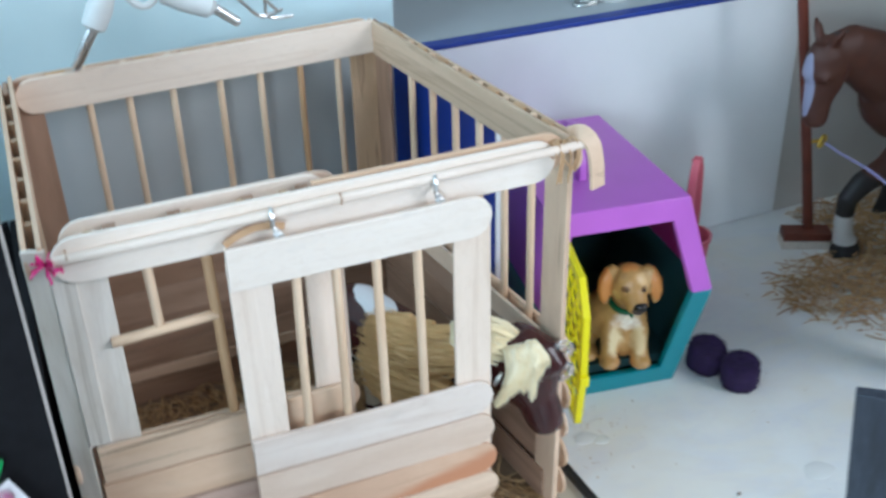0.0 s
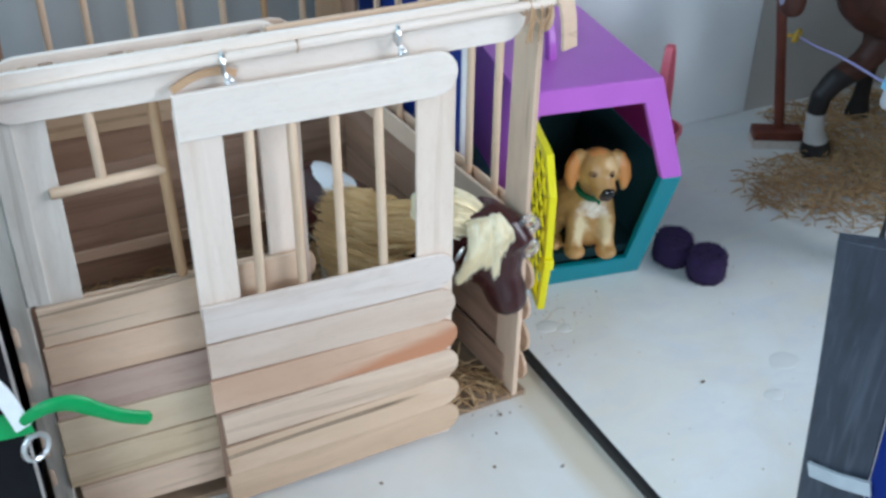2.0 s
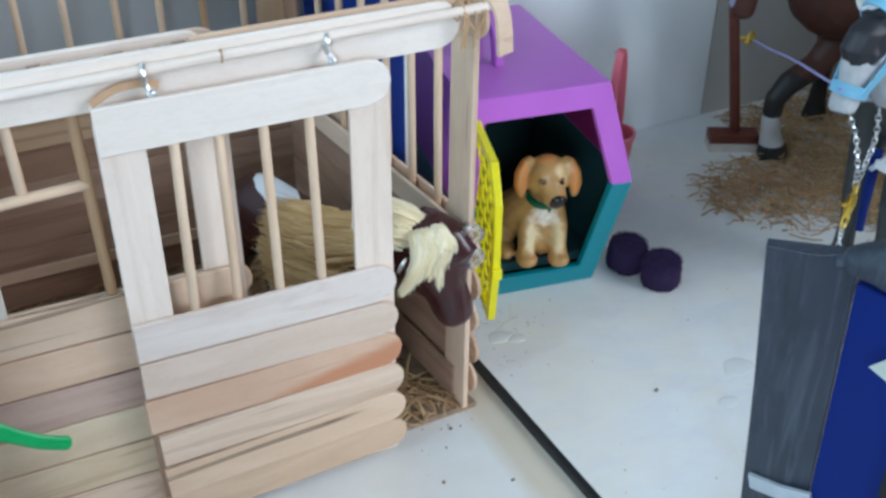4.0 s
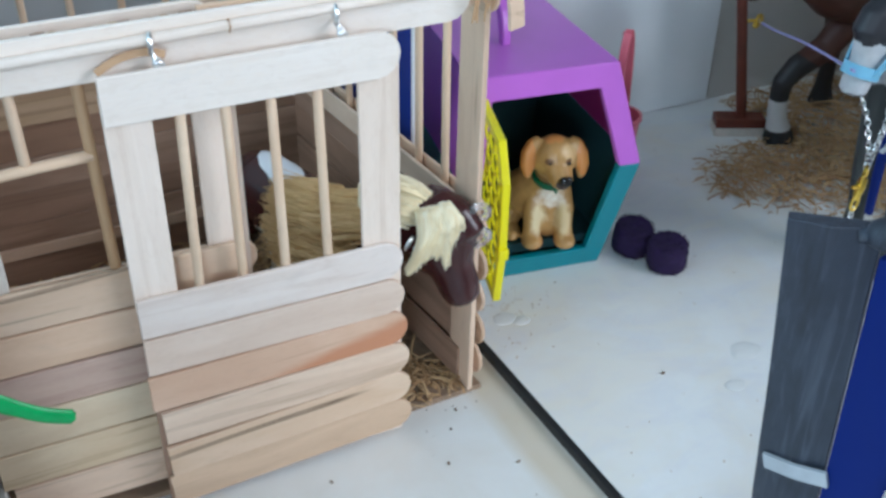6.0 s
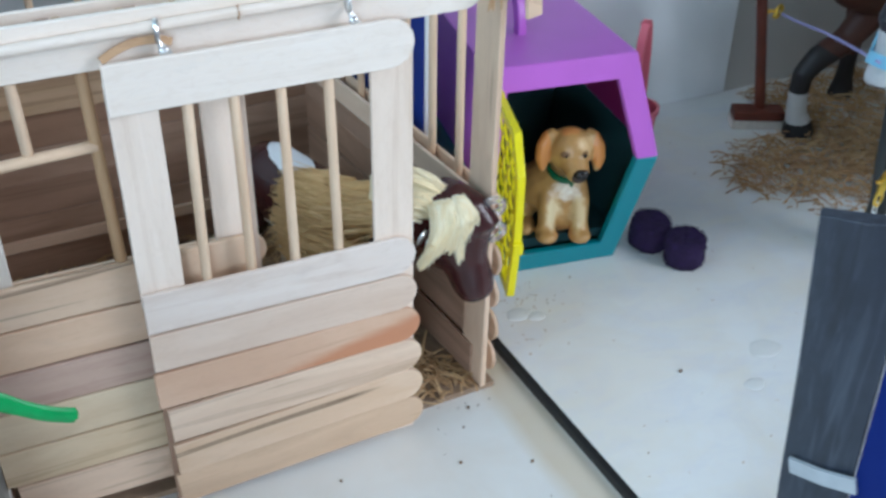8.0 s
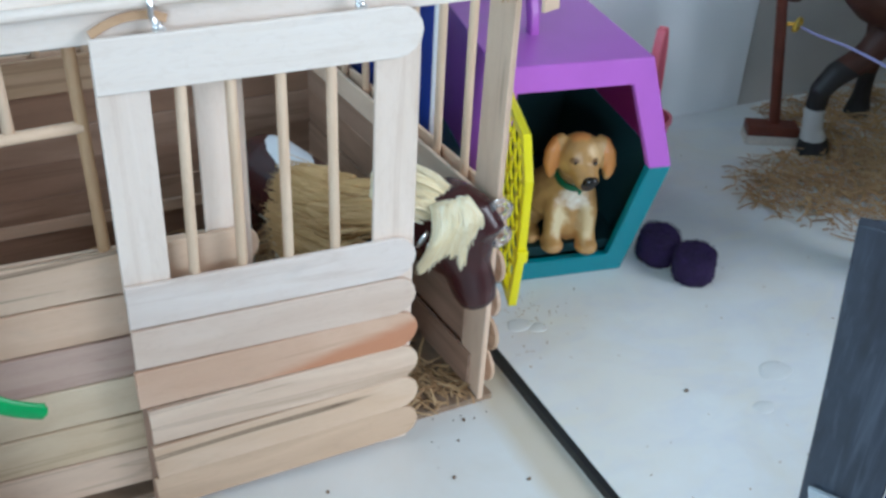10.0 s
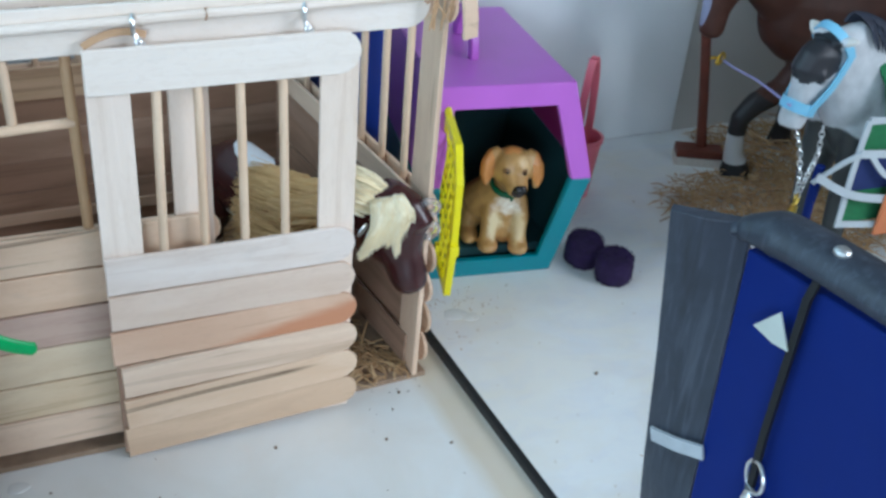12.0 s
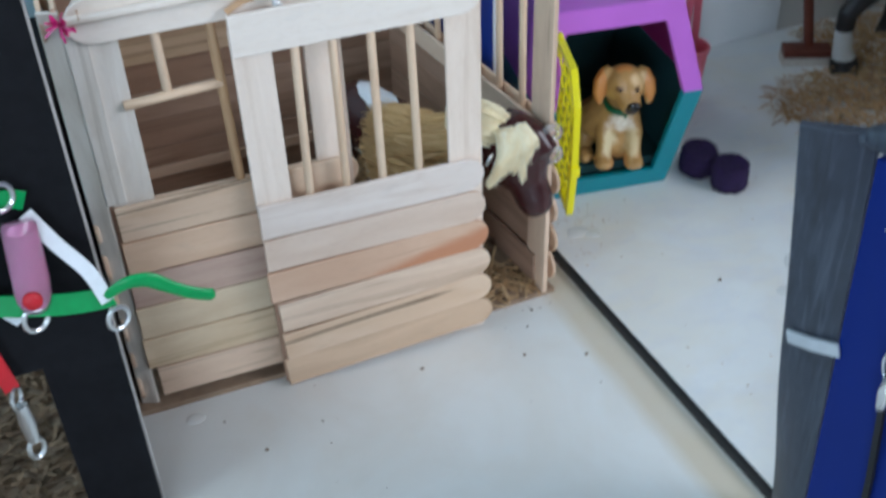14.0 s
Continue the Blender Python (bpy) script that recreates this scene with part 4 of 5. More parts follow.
COAT_A = painted_figure("brown_horse_paint", (0.048, 0.012, 0.012), [
    (off((92, 108, 96), BASE_A), (13, 24, 14), 0.3, (0.80, 0.81, 0.83)),
    (off((83, 104, 62), BASE_A), (10, 12, 12), 0.3, (0.74, 0.68, 0.56)),
    (off((112, 58, 22), BASE_A), (30, 30, 17), 0.3, (0.70, 0.64, 0.52)),
    (off((84, 126, 22), BASE_A), (30, 30, 17), 0.3, (0.70, 0.64, 0.52)),
    (off((147, 7, 60), BASE_A), (9, 9, 7), 0.3, (0.03, 0.012, 0.012)),
], rough=0.26)
ob = part("toy_horse", body, [COAT_A, BLOND, TAWNY_SHADED], None, at=BASE_A, angle=70)
tagged(ob, "dark brown toy horse with blond wool mane in the stall", "toy horse", "toy horses")
# halter ring and strap of the brown horse
bm = bmesh.new()
torus(bm, (117.0, 9.0, 99.5), 3.4, 0.5, pose(0, 0, 0, 20, 0, 40))
ball(bm, (119.4, 7.6, 97.2), (1.2, 0.9, 1.1), u=10, v=8)
tagged(part("halter_ring", bm, SILVER, None, at=(119.5, 8.5, 99)), "small silver ring on the brown toy horse's cheek", "ring")

# bay horse by the post
place = Matrix.Translation((521, 146, 5)) @ Matrix.Rotation(radians(180), 4, "Z")
legs = plain_legs(place, 1.5, front=(), ground=5)
legs.append([((500, 164, 112), 11, 15), ((506, 171, 84), 9, 10), ((514, 178, 58), 7, 7.5), ((518, 182, 38), 5.6, 5.8), ((521, 185, 20), 6.2, 6.6), ((522, 186, 12), 8, 8.5), ((522, 186, 5), 9, 10)])
legs.append([((492, 146, 112), 13, 16), ((492, 148, 88), 11, 12.5), ((478, 150, 70), 8.8, 9.4), ((458, 151, 60), 8.0, 8.4), ((449, 151.5, 50), 7.0, 7.2), ((449, 152, 36), 6.4, 6.6), ((451, 152, 22), 6.8, 7.2), ((453, 151.5, 16), 8.4, 8.8), ((454, 151, 10), 10, 10.6), ((454.5, 150, 5), 10.5, 11.5)])
poll, muzzle = Vector((398, 140, 171)), Vector((397, 140, 120))
body = horse_shape(place, 1.5, poll, muzzle, legs, ears=1.0, head=1.4, voxel=1.4, throat=0.9, splay=5.0)
hair = bmesh.new()
rng = random.Random(31)
wither = place @ Vector((22, 0, 106))
for i in range(60):
    f = 0.05 + 0.95 * i / 59
    c = poll.lerp(wither, f) + Vector((0, 0, 7 + 10 * math.sin(math.pi * f ** 0.8)))
    lock(hair, [c + Vector((-2, 1, -5)), c + Vector((1, 0, 1.2)), c + Vector((4, -3 + rng.uniform(-1, 1), 2.5 + rng.uniform(-1, 1.5)))], 2.6, 1.4, 3)
    lock(hair, [c + Vector((-2, 1, -4)), c + Vector((2, -3, 0)), c + Vector((8, -7.5, -8 + rng.uniform(-2, 2)))], 2.4, 1.0, 3)
add_mesh(body, hair, 1)
BASE_B = (521, 146, 5)
COAT_B = painted_figure("bay_horse_paint", (0.065, 0.019, 0.010), [
    (off((455, 151, 52), BASE_B), (22, 18, 19), 0.15, (0.015, 0.012, 0.012)),
    (off((450, 152, 27), BASE_B), (18, 18, 13), 0.08, (0.55, 0.53, 0.50)),
    (off((455, 150, 3), BASE_B), (26, 26, 14.5), 0.08, (0.012, 0.010, 0.010)),
    (off((521, 185, 14), BASE_B), (22, 18, 38), 0.1, (0.015, 0.012, 0.012)),
    # white blaze, with its bluish reflection put into the colour
    (off((387, 140, 148), BASE_B), (6, 6, 24), 0.15, (0.30, 0.31, 0.42)),
], rough=0.55)
BLUE_MANE = plain("blue_black_mane", (0.025, 0.03, 0.05), 0.55, var=0.4, scale=400, bumpy=0.3)
EYE_MANE = plain("black_mane", (0.012, 0.011, 0.012), 0.5, var=0.4, scale=400, bumpy=0.3)
ob = part("toy_horse", body, [COAT_B, EYE_MANE], None, at=BASE_B, angle=70)
tagged(ob, "bay toy horse with black mane and white sock, standing on straw", "toy horse", "toy horses")

# grey horse in a light blue halter
place = Matrix.Translation((466, 14, 5)) @ Matrix.Rotation(radians(180), 4, "Z")
legs = plain_legs(place, 1.4, front=((42, 8), (46, -8)))
poll, muzzle = Vector((372, 13, 167)), Vector((357.5, 11.0, 122.5))
body = horse_shape(place, 1.4, poll, muzzle, legs, ears=0.35, head=1.42, voxel=1.2, throat=1.2, splay=7.5, ear_w=1.5, jowl=1.35)
BASE_C = (466, 14, 5)
COAT_C = painted_figure("grey_horse_paint", (0.60, 0.61, 0.62), [
    (off((362, 10, 164), BASE_C), (19, 18, 20), 0.46, (0.022, 0.022, 0.027)),
    (off((367, 0, 150), BASE_C), (7, 5, 6), 0.5, (0.04, 0.04, 0.045)),
    (off((356, 8, 118), BASE_C), (11, 12, 8.5), 0.4, (0.07, 0.055, 0.055)),
    (off((392, 8, 52), BASE_C), (46, 60, 70), 0.04, (0.045, 0.050, 0.050)),
    (off((366, 29, 174), BASE_C), (9, 9, 9), 0.15, (0.74, 0.72, 0.66)),
    (off((377, -5, 172), BASE_C), (8, 8, 9), 0.15, (0.74, 0.72, 0.66)),
], rough=0.45)
hair = bmesh.new()
rng = random.Random(61)
wither = place @ Vector((22, 0, 108))
for i in range(90):
    f = 0.10 + 0.9 * i / 89
    c = poll.lerp(wither, f) + Vector((5, 1, 15 + 15 * math.sin(math.pi * f ** 0.9)))
    lock(hair, [c + Vector((-2, 2, -4)), c + Vector((1, 0, 1.5)), c + Vector((6, -7 + rng.uniform(-1, 1), -3 + rng.uniform(-1, 1))), c + Vector((9, -12, -14 + rng.uniform(-3, 3)))], 1.8, 0.8, 3)
add_mesh(body, hair, 1)
ob = part("toy_horse", body, [COAT_C, BLUE_MANE], None, at=BASE_C, angle=70)
tagged(ob, "white and dark grey toy horse wearing a light blue halter", "toy horse", "toy horses")
halter = empty("halter", (362, 8, 150), "light blue strap halter on the grey toy horse", "halter")
d = (muzzle - poll).normalized()


def band_round(centre, axis, ra, rb, w, t, up):
    """A band round an elliptical neck or nose."""
    axis = axis.normalized()
    u = (Vector(up) - axis * Vector(up).dot(axis)).normalized()
    v = axis.cross(u)
    bm = bmesh.new()
    rings = []
    for k in range(24):
        a = math.tau * k / 24
        for_dir = u * math.cos(a) * rb + v * math.sin(a) * ra
        n = for_dir.normalized()
        c = Vector(centre) + for_dir
        rings.append([bm.verts.new(c + axis * w * p / 2 + n * t * q) for p, q in ((-1, 0), (1, 0), (1, 1), (-1, 1))])
    for i in range(24):
        r0, r1 = rings[i], rings[(i + 1) % 24]
        for j in range(4):
            bm.faces.new((r0[j], r0[(j + 1) % 4], r1[(j + 1) % 4], r1[j]))
    return bm


upC = (muzzle - poll).cross(Vector((0, 0, 1))).cross(muzzle - poll)
part("noseband", band_round(poll + (muzzle - poll) * 0.72 - upC.normalized() * 0.6, d, 8.0, 10.0, 6, 1.0, upC), LIGHT_BLUE, halter)
part("crownpiece", band_round(poll - (muzzle - poll) * 0.03 - upC.normalized() * 4.5, (d + upC.normalized() * 0.75), 11.2, 14.0, 5, 1.0, upC), LIGHT_BLUE, halter)
for sg in (-1, 1):
    bm = bmesh.new()
    side = d.cross(upC).normalized() * sg
    strap(bm, curve_points([poll - d * 1 + side * 11.8 - upC.normalized() * 7, poll + d * 18 + side * 11.6 - upC.normalized() * 4, poll + d * 35 + side * 8.6], 4), 4.5, 1.0, side)
    part("cheek_strap", bm, LIGHT_BLUE, halter)

# blanket of the grey horse
blanket = empty("horse_blanket", (450, 14, 110), "green and navy horse blanket with white straps", "blanket")
bm = bmesh.new()
lines = []
for x, z, a, b in ((402, 121, 27, 34), (420, 120, 32.5, 38), (460, 118, 33.5, 38), (500, 120, 32, 36), (520, 124, 25, 30)):
    row = []
    for k in range(13):
        ang = math.pi * (1.28 - 1.56 * k / 12)
        row.append(Vector((x, 14 + math.cos(ang) * a, z + 5 + math.sin(ang) * b - (8 if k in (0, 12) else 0))))
    lines.append(row)
grid = [[bm.verts.new(p) for p in row] for row in lines]
for r0, r1 in zip(grid, grid[1:]):
    for i in range(12):
        bm.faces.new((r0[i], r0[i + 1], r1[i + 1], r1[i]))
bmesh.ops.recalc_face_normals(bm, faces=bm.faces)
bmesh.ops.solidify(bm, geom=list(bm.faces), thickness=1.2)
part("cloth", bm, GREEN_CLOTH, blanket, "green woven cloth")
y = -17.5
for name, pts, w in (("strap", [(384, y - 1, 137), (384, y, 110), (385, y, 72)], 5), ("strap", [(384, y - 1.5, 118), (410, y - 3, 116), (450, y - 5, 115)], 6),
                     ("strap", [(366, y + 6, 103), (384, y - 2, 94), (412, y - 4, 88), (450, y - 5, 84)], 6), ("strap", [(384, y, 74), (415, y - 3, 71), (450, y - 4, 70)], 5),
                     ("strap", [(366, y + 8, 98), (376, y + 1, 112), (384, y - 2, 118)], 4), ("strap", [(384, y - 1, 137), (415, y - 2, 136), (450, y - 2, 134)], 5),
                     ("strap", [(392, y - 2, 116), (404, y - 4, 104), (418, y - 5, 100), (440, y - 6, 98)], 4)):
    bm = bmesh.new()
    strap(bm, curve_points(pts, 5), w * 0.75, 1.2, (0, -1, 0.1))
    part(name, bm, WHITE_STRAP, blanket, "white strap")
bm = bmesh.new()
prism(bm, [(386, 94), (448, 92), (448, 113), (386, 116)], 1.0, Matrix.Translation((0, -17.2, 0)))
part("panel", bm, NAVY_CLOTH, blanket, "navy side panel")
bm = bmesh.new()
prism(bm, [(386, 74), (448, 72), (448, 91.8), (386, 93.8)], 1.0, Matrix.Translation((0, -17.4, 0)))
part("panel", bm, GREEN_CLOTH, blanket, "green side panel")
bm = bmesh.new()
prism(bm, [(386, 118), (448, 118), (448, 134), (386, 134)], 1.0, Matrix.Translation((0, -17.8, 0)))
part("panel", bm, GREEN_CLOTH, blanket, "green side panel")
bm = bmesh.new()
prism(bm, [(408, 66), (430, 66), (430, 97), (412, 99), (408, 90)], 1.6, Matrix.Translation((0, -23.5, 0)))
part("flap", bm, ORANGE_CLOTH, blanket, "orange flap")
bm = bmesh.new()
loft(bm, [((371, -8, 60), 2.4, 2.2), ((370, -8, 84), 2.7, 2.4), ((369, -9, 108), 2.8, 2.4)], 10)
part("chest_pad", bm, BLUE_PLASTIC, blanket, "blue padded chest strap", bevel=0.4)

# chain lead rope with its gold clasp
lead = empty("lead_chain", (350, -16, 60), "silver chain lead with a gold clasp", "lead chain")


def chain(bm, pts, link=2.8, thin=0.46):
    line = curve_points(pts, 10)
    dist, want, k = 0.0, 0.0, 0
    for a, b in zip(line, line[1:]):
        seg = (b - a).length
        while want <= dist + seg and seg > 0:
            p = a.lerp(b, (want - dist) / seg)
            q = (b - a).normalized().to_track_quat("X", "Z").to_matrix().to_4x4() @ pose(0, 0, 0, 90 * (k % 2) + 20, 0, 0)
            torus(bm, p, link * 0.72, thin, q @ Matrix.Diagonal((1.0, 1.0, 0.62, 1)), n=10, k=5)
            want += link
            k += 1
        dist += seg


bm = bmesh.new()
chain(bm, [(357, 2.5, 124), (353, -7, 119), (350.5, -13, 112), (350, -16, 104), (350, -16.5, 97)])
part("chain", bm, SILVER, lead)
bm = bmesh.new()
chain(bm, [(364, -8, 130), (360, -13, 118), (354, -16, 106), (351, -17, 97)])
part("chain", bm, SILVER, lead)
bm = bmesh.new()
torus(bm, (350.5, -17, 94), 3.0, 0.9, pose(0, 0, 0, 0, 0, 30))
loft(bm, [((350.5, -17, 91), 2.0, 2.0), ((349.5, -17, 87), 3.0, 2.2), ((348.5, -17, 82), 2.2, 2.0), ((348.2, -17, 79), 1.5, 1.5)], 10)
torus(bm, (348.4, -17, 77), 2.8, 0.8, pose(0, 0, 0, 0, 0, 10), squash=1.5)
loft(bm, [((350, -17, 86), 0.9, 0.9), ((344.5, -18, 87.5), 1.2, 1.2), ((342.8, -18, 88), 0.8, 0.8)], 8)
part("clasp", bm, GOLD, lead, "gold trigger clasp")
bm = bmesh.new()
chain(bm, [(348, -17, 73), (348.5, -17, 60), (350, -18, 40), (351, -18, 20), (356, -20, 7.2), (372, -24, 6.6)])
part("chain", bm, SILVER, lead)

# puppy in the carrier
bm = bmesh.new()
loft(bm, [((214, 112, 26), 16, 9), ((217, 106, 40), 19, 17), ((223, 98, 52), 16, 15), ((226, 92, 62), 9.5, 10), ((228, 88, 72), 8, 8)], 16, up=(0, 1, 0))
ball(bm, (228.5, 86.5, 77.5), (14.2, 13.5, 14.0))
loft(bm, [((229, 82, 75), 9.5, 9), ((231, 75, 71), 8.2, 7.6), ((232.2, 70.0, 68.5), 6.8, 6.2), ((232.6, 67.6, 68.5), 4.0, 4.0)], 12)
ball(bm, (233.0, 68.0, 71.6), (3.4, 2.2, 2.6), u=10, v=8)
for sg, x in ((-1, 211.6), (1, 245.4)):
    loft(bm, [((x - sg * 7.5, 89, 88.5), 2.6, 3.4), ((x - sg * 3.4, 87, 86.5), 3.8, 4.2), ((x - sg * 0.6, 84.5, 81), 4.6, 3.8), ((x + sg * 0.2, 82.5, 74), 4.4, 3.2), ((x - sg * 0.6, 81, 68), 3.0, 2.4), ((x - sg * 1.2, 80.5, 65.5), 1.2, 1.0)], 10, up=(0, 1, 0))
for x in (217.5, 238):
    loft(bm, [((x * 0.5 + 113.5, 96, 57), 4, 5), ((x * 0.8 + 45.4, 93, 50), 7, 8), ((x, 88, 40), 6.2, 6.5), ((x, 85, 28), 5.4, 5.6), ((x, 83, 22), 6.2, 6.4), ((x, 81, 18.5), 6.8, 8)], 12, up=(0, 1, 0))
    ball(bm, (x, 79, 20.5), (7.2, 8, 4.4))
ball(bm, (227.5, 95, 44), (15, 11, 17))
ball(bm, (228, 92, 30), (9, 8, 14))
for x in (205, 238):
    ball(bm, (x, 110, 28), (10, 17, 13))
    ball(bm, (x, 92, 21), (6.5, 12, 4.6))
loft(bm, [((212, 124, 22), 4, 4), ((200, 130, 22), 3.4, 3.4), ((190, 126, 22), 2.2, 2.2)], 10)
body = fused(bm, 1.1, 4)
DOG = Matrix.Translation((234.5, 72.5, 68)) @ Matrix.Rotation(radians(-22), 4, "Z") @ Matrix.Scale(0.88, 4) @ Matrix.Translation((-233, -68, -70.5))
eyes = bmesh.new()
for x in (224.8, 236.0):
    ball(eyes, (x, 74.7, 78.8), (1.35, 1.0, 1.2), u=10, v=8)
ball(eyes, (233.0, 66.8, 71.0), (4.6, 2.2, 3.3), u=12, v=8)
loft(eyes, [((230.6, 69.6, 66.8), 0.5, 0.5), ((233, 68.6, 66), 0.6, 0.6), ((235.6, 70, 66.8), 0.5, 0.5)], 6)
add_mesh(body, eyes, 1)
BASE_D = (224, 95, 17)
COAT_D = painted_figure("puppy_paint", (0.45, 0.25, 0.085), [
    (off((229, 76, 50), BASE_D), (19, 18, 20), 0.6, (0.84, 0.80, 0.70)),
    (off((222, 78, 36), BASE_D), (12, 16, 20), 0.7, (0.70, 0.57, 0.34)),
    (off((236, 78, 36), BASE_D), (12, 16, 20), 0.7, (0.64, 0.48, 0.26)),
    (off((238, 78, 84), BASE_D), (14, 14, 16), 0.9, (0.62, 0.41, 0.19)),
    (off((219, 78, 74), BASE_D), (9, 8, 9), 0.9, (0.52, 0.31, 0.10)),
    (off((232.5, 71, 66), BASE_D), (9, 7, 7), 0.5, (0.36, 0.20, 0.085)),
    (off((234.8, 67.0, 68.0), BASE_D), (10, 5.5, 7.4), 0.45, (0.045, 0.028, 0.022)),
    (off((211.0, 85, 78), BASE_D), (7.5, 12, 18), 0.35, (0.60, 0.24, 0.06)),
    (off((247.0, 85, 78), BASE_D), (7.5, 12, 18), 0.35, (0.60, 0.24, 0.06)),
    (off((226, 84, 93), BASE_D), (15, 10, 7), 0.6, (0.64, 0.27, 0.08)),
    (off((224.0, 75, 80), BASE_D), (5.2, 3.6, 3.6), 0.6, (0.17, 0.08, 0.03)),
    (off((236.6, 75, 80), BASE_D), (5.2, 3.6, 3.6), 0.6, (0.17, 0.08, 0.03)),
    (off((228, 82, 19), BASE_D), (30, 16, 8), 0.5, (0.50, 0.24, 0.08)),
], rough=0.36, var=0.14, scale=120)
ob = part("toy_dog", body, [COAT_D, EYE_BLACK], None, at=BASE_D, angle=70)
ob.matrix_basis = Matrix.Translation((DOG @ Vector(BASE_D)) * S) @ Matrix.Rotation(radians(-22), 4, "Z") @ Matrix.Scale(0.88, 4)
tagged(ob, "tan and cream toy puppy sitting in the pet carrier", "toy dog")
bm = band_round((227.2, 88.5, 65), Vector((0.05, -0.38, 0.92)), 10.4, 11.2, 4.6, 1.3, (0, -1, 0))
loft(bm, [((229, 76.6, 61), 1.2, 1.2), ((229.5, 76.0, 59), 1.6, 0.7), ((229.6, 75.8, 57.5), 0.8, 0.5)], 8)
bmesh.ops.transform(bm, matrix=DOG, verts=bm.verts)
tagged(part("dog_collar", bm, COLLAR_GREEN, None, at=(228, 84, 60)), "green collar with a small tag on the toy puppy", "collar")

# ---- pet carrier ----
carrier = empty("pet_carrier", (226, 140, 5), "purple and teal plastic toy pet carrier with an open yellow door", "pet carrier")
CA = Matrix.Translation((225.5, 83.5, 4.8)) @ Matrix.Rotation(radians(-7.5), 4, "Z")


def bow(z):
    """How far the front stands forward at a height: most at the seam."""
    return -17 + 17 * (abs(z - 72) / (52 if z > 72 else 72))


ZT, ZM = 124.0, 72.0
upper_o = [(-49.8, ZM), (-40, ZT), (40, ZT), (49.8, ZM)]
upper_i = [(-39.0, ZM), (-30.0, 112), (29.0, 112), (37.6, ZM)]
lower_o = [(49.8, ZM), (40, 0), (-40, 0), (-49.8, ZM)]
lower_i = [(37.6, ZM), (30, 12.5), (-31, 12.5), (-39.0, ZM)]
thin = lambda o, f: [(x * f, ZM + (z - ZM) * f) for x, z in o]  # noqa: E731


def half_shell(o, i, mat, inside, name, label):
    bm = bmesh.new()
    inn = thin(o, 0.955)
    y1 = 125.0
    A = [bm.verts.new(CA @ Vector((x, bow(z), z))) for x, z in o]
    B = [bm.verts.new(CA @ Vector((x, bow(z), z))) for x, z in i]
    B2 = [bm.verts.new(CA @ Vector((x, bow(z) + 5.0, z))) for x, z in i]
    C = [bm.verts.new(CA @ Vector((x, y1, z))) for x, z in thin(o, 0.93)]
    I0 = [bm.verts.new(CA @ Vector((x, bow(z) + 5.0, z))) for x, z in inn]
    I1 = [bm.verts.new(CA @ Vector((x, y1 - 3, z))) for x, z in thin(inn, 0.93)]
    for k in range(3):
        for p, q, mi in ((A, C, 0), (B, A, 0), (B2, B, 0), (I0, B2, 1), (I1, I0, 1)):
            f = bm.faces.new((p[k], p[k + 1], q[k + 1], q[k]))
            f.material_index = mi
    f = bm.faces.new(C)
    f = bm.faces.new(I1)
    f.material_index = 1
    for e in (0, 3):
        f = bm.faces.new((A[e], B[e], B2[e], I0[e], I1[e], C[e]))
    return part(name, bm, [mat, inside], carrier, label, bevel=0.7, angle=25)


# darker copy of the teal plastic, with the carrier's inner shade in its colour
TEAL_SHADED = plain("teal_inside_shaded", (0.014, 0.055, 0.060), 0.55, var=0.1)
half_shell(upper_o, upper_i, PURPLE, MAROON, "upper_shell", "glossy purple upper half")
half_shell(lower_o, lower_i, TEAL, TEAL_SHADED, "lower_shell", "teal lower half")
bm = bmesh.new()
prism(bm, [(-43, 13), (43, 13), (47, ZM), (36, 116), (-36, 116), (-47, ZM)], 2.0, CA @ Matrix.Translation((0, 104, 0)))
part("rear_wall", bm, TEAL_SHADED, carrier, "teal rear wall, its colour darkened for the shade inside")
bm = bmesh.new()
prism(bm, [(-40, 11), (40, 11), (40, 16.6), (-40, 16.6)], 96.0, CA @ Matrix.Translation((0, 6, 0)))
part("floor_tray", bm, TEAL_SHADED, carrier, "teal floor tray, its colour darkened for the shade inside")
# carrying handle
bm = bmesh.new()
line = [CA @ Vector((-7 + 6 * math.cos(a) * 0.2, 60 + 20 * math.cos(a), ZT - 2 + 23 * math.sin(a))) for a in (math.pi * k / 18 for k in range(19))]
strap(bm, line, 6, 5, (1, 0, 0))
part("handle", bm, PURPLE, carrier, bevel=1.0)
# yellow mesh door, swung open towards the front
hinge = CA @ Vector((-33, 3, 0))
dd = Vector((-0.262, -0.965, 0))
dn = Vector((-dd.y, dd.x, 0))
DOORM = Matrix(((dd.x, dn.x, 0, hinge.x), (dd.y, dn.y, 0, hinge.y), (0, 0, 1, 0), (0, 0, 0, 1)))
out = [(0, 44), (0, 98), (12, 117), (46, 117), (58, 100), (58, 62), (51, 27), (11, 27)]
inn = [((x - 29) * 0.84 + 29, (z - 72) * 0.9 + 72) for x, z in out]
bm = bmesh.new()
rings = [[bm.verts.new(DOORM @ Vector((x, y, z))) for x, z in o] for o, y in ((out, -2), (inn, -2), (inn, 2), (out, 2))]
for k in range(4):
    r0, r1 = rings[k], rings[(k + 1) % 4]
    for i in range(8):
        bm.faces.new((r0[i], r0[(i + 1) % 8], r1[(i + 1) % 8], r1[i]))
yd = part("door", bm, YELLOW, carrier, "bright yellow mesh door, open", bevel=0.4)
inside = lambda x, z: all(((inn[(i + 1) % 8][0] - inn[i][0]) * (z - inn[i][1]) - (inn[(i + 1) % 8][1] - inn[i][1]) * (x - inn[i][0])) < 1 for i in range(8))  # noqa: E731
bm = bmesh.new()
